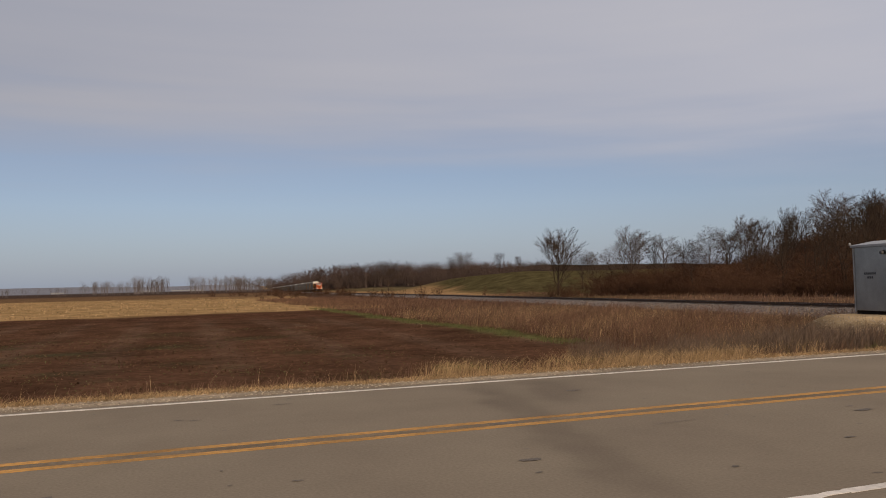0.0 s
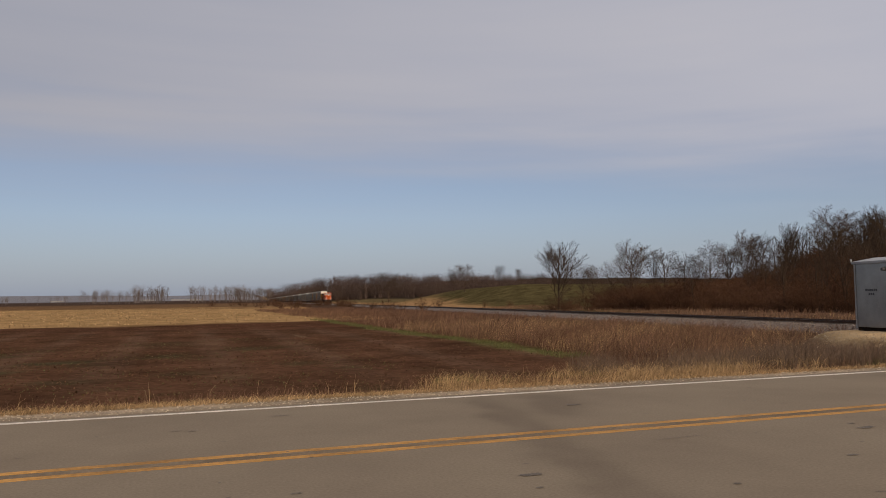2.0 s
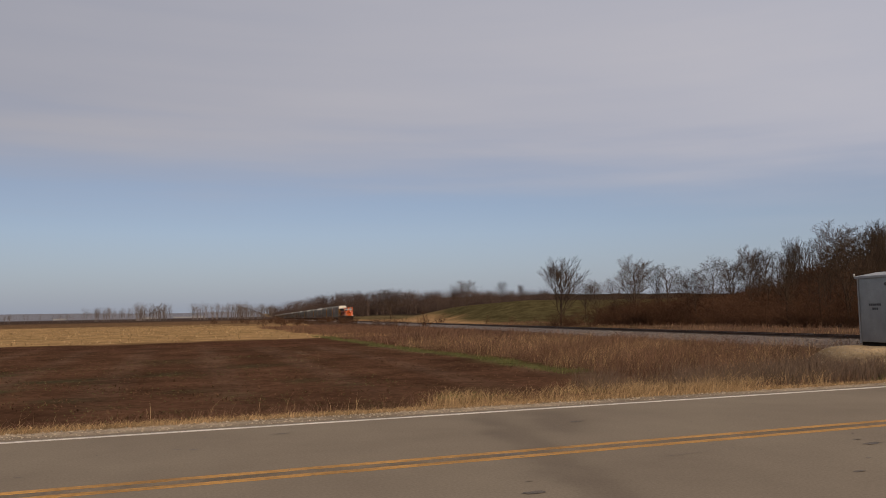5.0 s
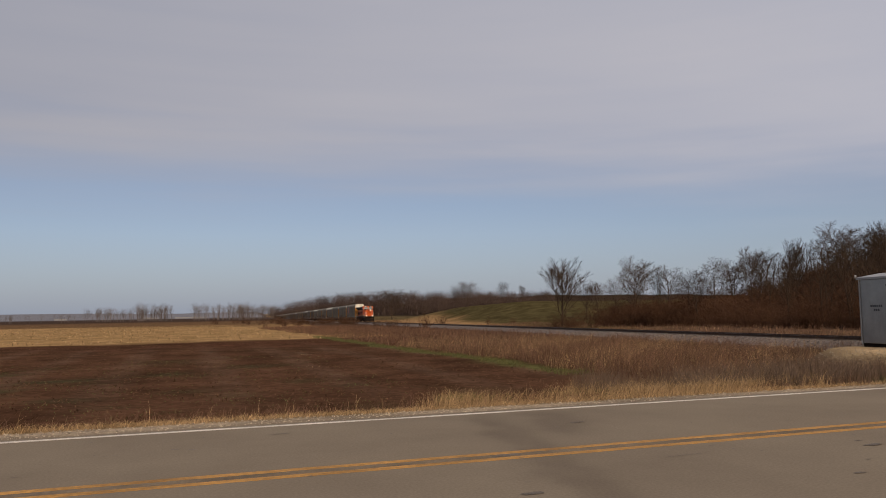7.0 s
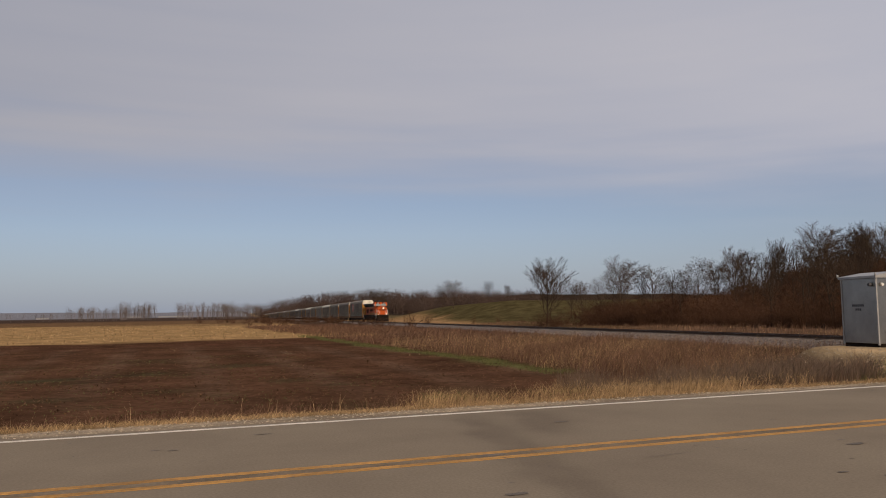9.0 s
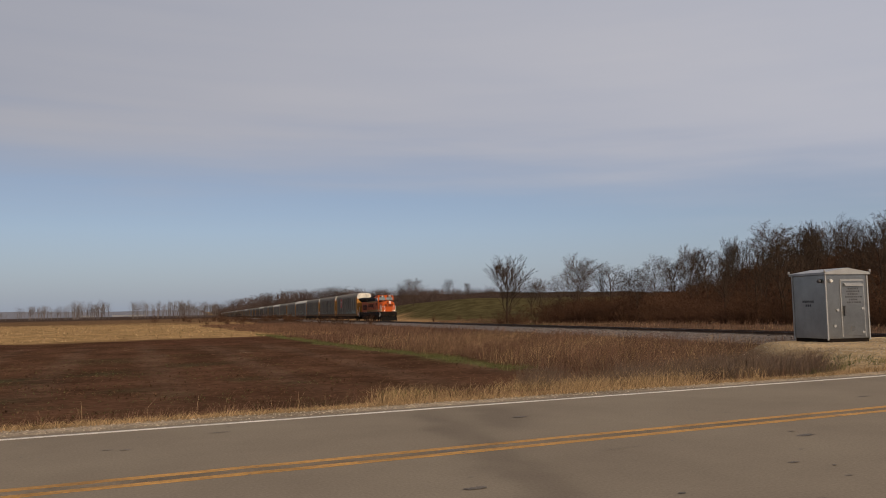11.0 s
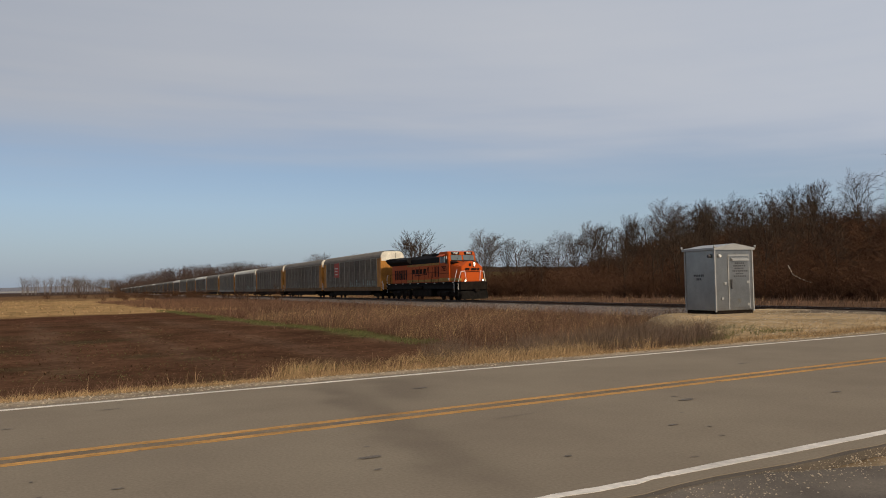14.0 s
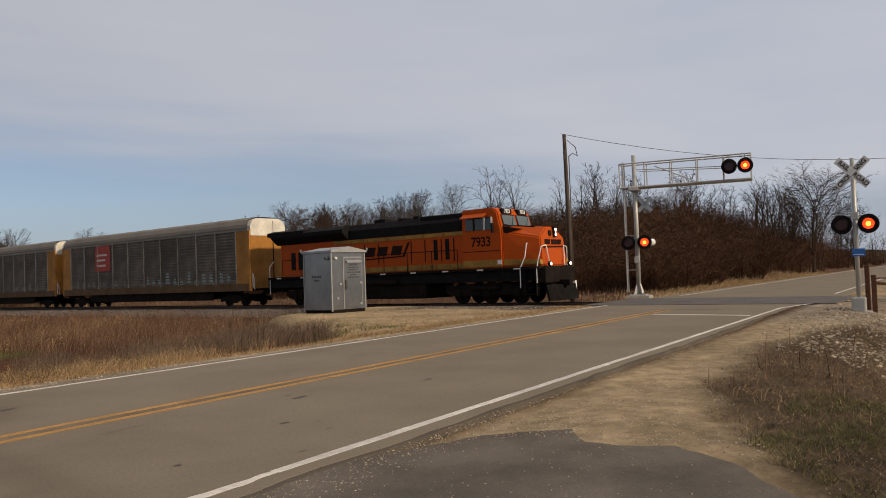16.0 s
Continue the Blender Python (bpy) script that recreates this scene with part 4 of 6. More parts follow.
        P("handrail", bar([(-1.1, s * 1.5, 0.95), (-1.1, s * 1.5, 1.6), (-0.95, s * 1.25, 2.55), (-0.9, s * 0.85, 2.62), (-0.8, s * 0.72, 1.7)], 0.024), "wpaint", "white handrail")
        # long walkway railing
        pts = [(-5.9 - k * 1.75, s * 1.48, 1.66) for k in range(9)]
        P("walkway_rail", bar([(x, y, 2.62) for x, y, _ in pts], 0.02), "blackp", "black walkway handrail")
        for x, y, z in pts:
            P("stanchion", bar([(x, y, z), (x, y, 2.62)], 0.02), "blackp")
        P("rear_handrail", bar([(-21.2, s * 1.45, 0.7), (-21.2, s * 1.45, 2.3), (-20.8, s * 1.45, 2.6)], 0.026), "wpaint", "white rear handrail")
    P("rear_coupler", boxed(-22.25, -21.3, -0.15, 0.15, 0.78, 1.06, 0.04), "under")
    P("rear_plate", boxed(-21.4, -21.15, -1.45, 1.45, 0.9, 1.62, 0.04), "under")
    # two three-axle trucks
    for xc in (-4.35, -17.3):
        tr = P("truck", bmesh.new(), "under", "black three-axle truck")
        for s in (-1, 1):
            P("truck_frame", prism([(xc - 2.7, 0.62), (xc - 2.3, 0.42), (xc + 2.3, 0.42), (xc + 2.7, 0.62), (xc + 2.6, 0.86), (xc + 1.0, 0.98), (xc - 1.0, 0.98), (xc - 2.6, 0.86)], "y", s * 1.05 - 0.08, s * 1.05 + 0.08), "under", "cast truck side frame", tr)
            P("brake_cylinder", cyl(bmesh.new(), (xc - 0.9, s * 1.2, 0.75), (xc + 0.9, s * 1.2, 0.75), 0.1, n=10), "under", "", tr)
            for dx in (-1.85, 0, 1.85):
                P("axle_box", boxed(xc + dx - 0.2, xc + dx + 0.2, s * 1.16 - 0.08, s * 1.16 + 0.08, 0.36, 0.74, 0.04), "under", "", tr)
        for dx in (-1.85, 0, 1.85):
            P("wheelset", wheelset(bmesh.new(), xc + dx, 0.53), "under", "steel wheelset", tr)
    return loco


CAR_L, CAR_PITCH = 26.05, 27.2
_shared = {}


def once(key, make, material):
    """A mesh that is built once and shared by alike parts."""
    if key not in _shared:
        bm = make()
        me = bpy.data.meshes.new(key)
        bm.to_mesh(me)
        bm.free()
        me.materials.append(material)
        _shared[key] = me
    return _shared[key]


def rack_panel():
    """A perforated side panel: low horizontal ridges on a sheet, 2.3 m wide."""
    prof, n = [], 17
    for i in range(n):
        z = 1.50 + i * (3.42 / n)
        h = 3.42 / n
        prof += [(0.0, z), (0.0, z + h * 0.55), (-0.055, z + h * 0.62), (-0.055, z + h * 0.92)]
    prof.append((0.0, 4.92))
    bm = bmesh.new()
    A = [bm.verts.new((0.02, y, z)) for y, z in prof]
    B = [bm.verts.new((-2.30, y, z)) for y, z in prof]
    for i in range(len(prof) - 1):
        bm.faces.new((A[i], A[i + 1], B[i + 1], B[i]))
    return bm


def rack_roof():
    prof = [(-1.52, 4.92), (-1.55, 5.06), (-1.50, 5.28), (-1.30, 5.58), (-0.95, 5.74), (0, 5.80), (0.95, 5.74), (1.30, 5.58), (1.50, 5.28), (1.55, 5.06), (1.52, 4.92)]
    bm = bmesh.new()
    nx = 25
    rows = []
    for i in range(nx * 2):
        x = -0.35 - (CAR_L - 0.7) * ((i // 2) + (i % 2) * 0.94) / nx
        rows.append([bm.verts.new((x, y, z + (0.018 if (i // 2) % 2 else 0))) for y, z in prof])
    for r, q in zip(rows, rows[1:]):
        for j in range(len(prof) - 1):
            f = bm.faces.new((r[j], r[j + 1], q[j + 1], q[j]))
    bmesh.ops.recalc_face_normals(bm, faces=bm.faces)
    return bm


def rack_end():
    bm = prism([(-1.42, 1.15), (1.42, 1.15), (1.45, 4.55), (-1.45, 4.55)], "x", -0.42, -0.10)
    return bm


def rack_end_top():
    return prism([(-1.46, 4.55), (1.46, 4.55), (1.48, 5.18), (1.28, 5.52), (0.9, 5.68), (-0.9, 5.68), (-1.28, 5.52), (-1.48, 5.18)], "x", -0.46, -0.06)


def truck_mesh():
    bm = bmesh.new()
    for s in (-1, 1):
        for f in ([(-1.35, 0.30), (-1.25, 0.56), (-0.3, 0.72), (0.3, 0.72), (1.25, 0.56), (1.35, 0.30), (0.75, 0.38), (0.3, 0.22), (-0.3, 0.22), (-0.75, 0.38)],):
            A = [bm.verts.new((x, s * 1.02, z)) for x, z in f]
            B = [bm.verts.new((x, s * 1.18, z)) for x, z in f]
            for i in range(len(f)):
                j = (i + 1) % len(f)
                bm.faces.new((A[i], A[j], B[j], B[i]))
            bm.faces.new(A)
            bm.faces.new(B[::-1])
    box(bm, -0.25, 0.25, -1.1, 1.1, 0.35, 0.75)
    bmesh.ops.recalc_face_normals(bm, faces=bm.faces)
    return bm


def autorack(style, near):
    """An enclosed car carrier. style: 0 grey with ochre ends, 1 silver, 2 brown-grey with dark ends."""
    label = ("weathered grey enclosed car carrier with ochre ends and sill", "pale silver enclosed car carrier with ribbed sides",
             "dull brown grey enclosed car carrier with pale roof")[style]
    car = base("autorack_car", label, "freight car", "car carriers of the train")
    endm, sillm = M[("ochre", "ochre", "rackpost")[style]], M[("ochredark", "rackpost", "rack")[style]]
    panm, roofm = M[("rack", "rackroof", "rack")[style]], M[("rackroof", "rackroof", "rackwhite")[style]]
    S = lambda key, make, mt, m=Matrix(): share(key.split("|")[0], once(key, make, mt), car, m)
    S(f"roof|{style}", rack_roof, roofm)
    S(f"deck|{style}", lambda: boxed(-CAR_L, -0.25, -1.36, 1.36, 1.00, 1.30, 0.02), M["under"])
    for s in (-1, 1):
        flip = pose(0, 0, 0) if s < 0 else Matrix.Diagonal((1, -1, 1, 1))
        S(f"side_sill|{style}{s}", lambda: boxed(-CAR_L + 0.1, -0.15, s * 1.48 - 0.05, s * 1.48 + 0.05, 1.00, 1.48, 0.015), sillm)
        S(f"side_skirt|{s}", lambda: boxed(-CAR_L + 4.6, -4.6, s * 1.30 - 0.05, s * 1.30 + 0.05, 0.42, 1.02, 0.02), M["under"])
        S(f"roof_rail|{style}{s}", lambda: boxed(-CAR_L + 0.1, -0.3, s * 1.50 - 0.03, s * 1.50 + 0.05, 4.86, 5.0, 0.012), M["rackpost"])
        n, w, x0 = 10, 2.285, -1.60
        if near:
            for k in range(n):
                m = pose(x0 - k * w, -1.44, 0) if s < 0 else pose(x0 - k * w - 2.3, 1.44, 0, 0, 0, 180)
                S(f"side_panel|{style}", rack_panel, panm, m)
            for k in range(n + 1):
                m = pose(x0 - k * w, 0, 0)
                S(f"post|{style}{s}", lambda: boxed(-0.035, 0.035, s * 1.50 - 0.06, s * 1.50 + 0.05, 1.45, 4.9, 0.012), M["rackpost"], m)
        else:
            def side():
                bm = bmesh.new()
                box(bm, x0 - n * w, x0, s * 1.44 - 0.03, s * 1.44 + 0.03, 1.45, 4.92)
                for k in range(n + 1):
                    box(bm, x0 - k * w - 0.05, x0 - k * w + 0.05, s * 1.50 - 0.06, s * 1.50 + 0.05, 1.45, 4.9)
                return bm
            S(f"side|far{style}{s}", side, panm)
        for e in (0, 1):
            m = Matrix() if e == 0 else pose(-CAR_L, 0, 0, 0, 0, 180)
            S(f"corner_panel|{style}{s}", lambda: boxed(-1.58, -0.16, s * 1.46 - 0.05, s * 1.46 + 0.05, 1.10, 4.86, 0.02), endm, m)
            S(f"corner_post|{style}{s}", lambda: boxed(-0.30, -0.12, s * 1.45 - 0.09, s * 1.45 + 0.09, 1.0, 4.92, 0.02), endm, m)
    for e in (0, 1):
        m = Matrix() if e == 0 else pose(-CAR_L, 0, 0, 0, 0, 180)
        S(f"end_door|{style}", rack_end, endm, m)
        S(f"end_top|{style}", rack_end_top, M["rackwhite"], m)
        S("coupler", lambda: boxed(-0.6, 0.58, -0.13, 0.13, 0.78, 1.02, 0.03), M["under"], m)
        S("brake_rod", lambda: bar([(-0.08, 0.42, 1.1), (-0.08, 0.42, 5.5)], 0.03), M["under"], m)
        S("ladder", lambda: bar([(-0.05, -1.25, 1.1), (-0.05, -1.25, 1.7), (0.05, -1.45, 2.15), (0.05, -1.45, 1.2)], 0.025), M["wpaint"], m)
    for x in (-2.6, -CAR_L + 2.6):
        t = S("truck", truck_mesh, M["under"], pose(x, 0, 0))
        for dx in (-0.89, 0.89):
            share("wheelset", once("wheelset", lambda: wheelset(bmesh.new(), 0, 0.42), M["under"]), t, pose(dx, 0, 0))
    return car


def lead_car_marks(car):
    """Red panel with pale bars and faded paint along the foot of the first car's side."""
    for s in (-1, 1):
        p = part("red_panel", boxed(-20.35, -18.05, s * 1.505 - 0.012, s * 1.505 + 0.012, 2.85, 4.84), M["redbox"], car, "red emblem panel with pale bars")
        for z in (4.12, 3.72, 3.30):
            part("emblem_bar", boxed(-20.1, -18.5 - (0.25 if z < 4 else 0), s * 1.52 - 0.006, s * 1.52 + 0.006, z - 0.07, z + 0.07), M["rackwhite"], p)
    graffiti(car, 3, 26, (12, 15), 12)


def graffiti(car, seed, n, gap=(99, 99), bright=0, h0=0.55):
    """Faded spray paint along the foot of the side."""
    rnd = random.Random(seed)
    for k in range(n):
        x = -2.2 - k * 23.5 / n - rnd.random() * 0.3
        if gap[0] <= k < gap[1]:
            continue
        h, w = 0.35 + h0 * rnd.random() * (1 if k < bright else 0.6), 0.35 + 0.35 * rnd.random()
        q = [(x, 1.55), (x - w * 0.5, 1.55 + 0.1 * rnd.random()), (x - w, 1.55), (x - w * (0.5 + 0.5 * rnd.random()), 1.55 + h), (x - w * 0.3, 1.55 + h * (0.6 + 0.5 * rnd.random()))]
        part("graffiti", prism(q, "y", -1.475, -1.468), M["graff"] if k < bright else M["rackpost"], car, "faded pale spray paint")


LOCO = locomotive()
LOCO.scale = (1, 1, 1.10)
CARS = []
protos = {}
for i in range(36):
    style = (0, 0, 0, 2, 1, 0, 2, 0, 1, 2, 0, 0, 1, 0, 2, 0)[i % 16]
    near = i < 7
    if i == 0:
        c = autorack(0, True)
        lead_car_marks(c)
    elif (style, near) not in protos:
        c = protos[style, near] = autorack(style, near)
        if near:
            graffiti(c, 40 + style, (18, 24, 22)[style], (5, 9) if style == 0 else (99, 99), 8 if style == 2 else 0, 0.9)
    else:
        c = copy_thing(protos[style, near], Matrix())
    c.scale = (1, 1, 1.035)
    CARS.append(c)

SPEED, FRONT_END = 24.22, 18.6        # metres a second; the front's place along the track at 16 s


def train_rows(offset):
    """A vehicle's way whose front runs that far behind the train's front."""
    rows = []
    for t in np.arange(0, 16.01, 2.0):
        a = FRONT_END + SPEED * (16 - float(t)) + offset
        rows.append((float(t), pose(*on_track(a), 0, -math.degrees(math.atan(GRADE)), math.degrees(TRACK_AZ) + 180)))
    return rows


# ---- signal hut ----
HUT = pose(25.99, 22.82, 0.0, 0, 0, -7)


def signal_hut():
    """Its near corner is the origin: x along the door side, y along the plain side."""
    h = base("signal_hut", "galvanised steel signal hut with a door, standing on gravel", "signal hut", m=HUT)
    P = lambda n, b, m, lab="", par=h: part(n, b, M[m], par, lab)
    W, D, H = 2.02, 1.86, 2.67
    P("base_frame", boxed(0.03, W - 0.03, 0.03, D - 0.03, -0.10, 0.12), "under", "dark base frame")
    P("body", boxed(0, W, 0, D, 0.12, H, 0.015), "galv", "galvanised sheet wall")
    for x, y in ((0, 0), (W, 0), (0, D), (W, D)):
        P("corner_trim", boxed(x - 0.03, x + 0.03, y - 0.03, y + 0.03, 0.06, H, 0.01), "galvroof")
    e = 0.09
    rf = bmesh.new()
    lo = [rf.verts.new(c) for c in ((-e, -e, H), (W + e, -e, H), (W + e, D + e, H), (-e, D + e, H))]
    mid = [rf.verts.new(c) for c in ((-e, -e, H + 0.09), (W + e, -e, H + 0.09), (W + e, D + e, H + 0.09), (-e, D + e, H + 0.09))]
    r0, r1 = rf.verts.new((W / 2, -e, H + 0.27)), rf.verts.new((W / 2, D + e, H + 0.27))
    for i in range(4):
        rf.faces.new((lo[i], lo[(i + 1) % 4], mid[(i + 1) % 4], mid[i]))
    rf.faces.new(lo[::-1])
    rf.faces.new((mid[0], mid[1], r0))
    rf.faces.new((mid[2], mid[3], r1))
    rf.faces.new((mid[1], mid[2], r1, r0))
    rf.faces.new((mid[3], mid[0], r0, r1))
    bmesh.ops.recalc_face_normals(rf, faces=rf.faces)
    roof = P("roof", rf, "galvroof", "pale low gable roof")
    for x, y in ((-e, -e), (W + e, -e), (-e, D + e), (W + e, D + e)):
        P("lifting_eye", cyl(bmesh.new(), (x, y, H + 0.08), (x, y, H + 0.2), 0.035, n=8), "galvroof", "", roof)
    door = P("door", boxed(0.72, 1.80, -0.035, 0.0, 0.22, 2.42, 0.008), "galv", "galvanised door with a small vent hood")
    for x0, x1, z0, z1 in ((0.68, 0.73, 0.18, 2.46), (1.79, 1.84, 0.18, 2.46), (0.68, 1.84, 2.42, 2.47)):
        P("door_frame", boxed(x0, x1, -0.022, 0.0, z0, z1), "galvroof")
    P("vent_hood", prism([(-0.03, 2.34), (-0.14, 2.24), (-0.14, 2.20), (-0.03, 2.20)], "x", 0.84, 1.72), "galvroof", "", door)
    P("handle", boxed(0.78, 0.85, -0.10, -0.03, 1.02, 1.42, 0.015), "darkmark", "dark door handle", door)
    for x, z in ((1.72, 0.35), (1.72, 1.3), (0.34, 0.62), (0.5, 1.25)):
        P("hinge", boxed(x - 0.06, x + 0.06, -0.05, -0.01, z - 0.05, z + 0.05, 0.01), "galvroof", "", door)
    P("dent", cyl(bmesh.new(), (1.15, -0.045, 0.5), (1.2, -0.036, 0.5), 0.12, 0.05, n=9), "galvroof", "shiny scuff", door)
    rnd = random.Random(8)
    for k, w in enumerate((0.45, 0.6, 0.5, 0.72, 0.38, 0.6)):
        z = 2.10 - k * 0.11
        x = 1.26 - w / 2
        while x < 1.26 + w / 2:
            ww = 0.05 + 0.06 * rnd.random()
            P("print", boxed(x, x + ww, -0.041, -0.036, z - 0.03, z + 0.03), "darkmark", "", door)
            x += ww + 0.03
    for k, w in enumerate((0.62, 0.3)):
        y = 1.0 - w / 2
        while y < 1.0 + w / 2:
            P("print", boxed(-0.006, -0.001, y, y + 0.08, 1.56 - k * 0.16, 1.65 - k * 0.16), "darkmark")
            y += 0.11
    P("lamp", cyl(bmesh.new(), (-0.02, 0.25, 2.42), (-0.14, 0.25, 2.40), 0.085, 0.06, n=12), "darkmark", "small dark wall lamp")
    P("lamp", cyl(bmesh.new(), (0.22, -0.02, 2.42), (0.22, -0.12, 2.40), 0.075, 0.05, n=12), "wpaint", "small pale wall lamp")
    return h


signal_hut()


# ---- crossing signals ----
OFF_COVERS = []


def flasher(parent, y, z, face, phase, size=1.0):
    """One round red lamp on a black disc; face -1 looks towards -x. An added dark cover stands for its unlit state."""
    P = lambda n, b, m, lab="", par=parent: part(n, b, M[m], par, lab)
    disc = P("backing_disc", cyl(bmesh.new(), (face * 0.10, y, z), (face * 0.12, y, z), 0.30 * size, n=24), "blackp", "round black lamp backing")
    P("lamp_housing", cyl(bmesh.new(), (face * -0.14, y, z), (face * 0.14, y, z), 0.13, 0.18, n=18), "blackp", "", disc)
    hood = bmesh.new()
    n = 16
    for r0, r1 in ((0.185 * size, 0.185 * size),):
        A, B = [], []
        for k in range(n + 1):
            an = math.pi * (-0.12 + 1.24 * k / n)
            A.append(hood.verts.new((face * 0.13, y + r0 * math.cos(an), z + r0 * math.sin(an))))
            B.append(hood.verts.new((face * (0.20 + 0.24 * max(0, math.sin(an))), y + r1 * math.cos(an), z + r1 * math.sin(an))))
        for k in range(n):
            hood.faces.new((A[k], A[k + 1], B[k + 1], B[k]))
    bmesh.ops.solidify(hood, geom=list(hood.faces), thickness=0.012)
    P("hood", hood, "blackp", "", disc)
    lens = P("lens", cyl(bmesh.new(), (face * 0.14, y, z), (face * 0.15, y, z), 0.165 * size, n=20), "redlamp", "glowing red lens", disc)
    P("bulb", cyl(bmesh.new(), (face * 0.150, y, z - 0.01), (face * 0.156, y, z - 0.01), 0.075 * size, 0.06 * size, n=14), "hotlamp", "", disc)
    # added disc that hides the ever-glowing lens to imitate the lamp going dark
    blade = part("shutter", cyl(bmesh.new(), (0, 0, -0.18), (face * 0.006, 0, -0.18), 0.172 * size, n=20), M["lens_off"], parent, "added dark red cover imitating the unlit lens")
    OFF_COVERS.append((blade, (face * 0.165, y, z + 0.18), phase))


def flash():
    """The lamps of a pair light in turn: each added lens cover slides away behind its backing for 0.6 s out of 1.2."""
    for blade, (x, y, z), phase in OFF_COVERS:
        rows = []
        t = -0.75 + phase * 0.6
        pts = []
        while t < 16.6:
            pts += [(t, 0), (t + 0.5, 0), (t + 0.6, 1), (t + 1.1, 1)]
            t += 1.2
        pts = [(max(0.0, min(16.0, q)), o) for q, o in pts if -0.1 <= q <= 16.1]
        if pts[0][0] > 0:
            pts.insert(0, (0.0, pts[0][1]))
        if pts[-1][0] < 16:
            pts.append((16.0, pts[-1][1]))
        seen = {}
        for q, o in pts:
            seen[round(q, 3)] = o
        for q in sorted(seen):
            o = seen[q]
            rows.append((q, pose(-x * 0.2, y, z) if o else pose(x, y, z)))
        walk(blade, rows)


def crossbuck(parent, z, face, size=1.2):
    P = lambda n, b, m, lab="", par=parent: part(n, b, M[m], par, lab)
    for i, (ang, words) in enumerate(((45, ("CROS", "SING")), (-45, ("RAIL", "ROAD")))):
        bl = bmesh.new()
        box(bl, -0.012, 0.012, -size / 2, size / 2, -0.115, 0.115)
        x = face * (0.10 + 0.03 * i)
        ob = P("crossbuck_blade", bl, "wpaint", "white blade lettered in black")
        # seen from -x, left is +y: positive angle rises to the right
        ob.matrix_local = pose(x, 0, z, -ang * face * -1 if face > 0 else -ang * -1 * -1, 0, 0)
        for w, side in zip(words, (-1, 1)):
            yy = (-side if face < 0 else side) * size * 0.265
            letters(w, 0.19, M["logo"], ob, pose(face * 0.014, yy, 0, 90, 0, -90 if face < 0 else 90), 0.002, "lettering", 0.006)


def near_signal():
    s = base("crossing_signal", "grey post with crossbuck and pair of red flashers beside the road", "crossing signal", "crossing signals", m=pose(27.3, 2.4, 0.02))
    P = lambda n, b, m, lab="", par=s: part(n, b, M[m], par, lab)
    P("footing", boxed(-0.35, 0.35, -0.35, 0.35, -0.8, -0.08, 0.02), "concrete", "concrete footing")
    P("base", boxed(-0.19, 0.19, -0.19, 0.19, -0.10, 0.36, 0.05), "silver", "cast base")
    P("post", cyl(bmesh.new(), (0, 0, 0.3), (0, 0, 4.68), 0.068, n=14), "silver", "grey tubular post")
    P("lamp_arm", bar([(0, -0.42, 2.88), (0, 0.42, 2.88)], 0.03), "silver")
    P("junction_box", boxed(-0.09, 0.09, -0.1, 0.1, 2.75, 3.0, 0.02), "silver")
    flasher(s, 0.37, 2.62, -1, 0)
    flasher(s, -0.37, 2.62, -1, 1)
    crossbuck(s, 4.22, -1)
    sg = P("blue_sign", boxed(-0.10, -0.085, -0.24, 0.12, 1.62, 1.86), "blue", "small blue notice plate")
    P("print", boxed(-0.104, -0.101, -0.2, 0.08, 1.67, 1.69), "wpaint", "", sg)
    return s


near_signal()


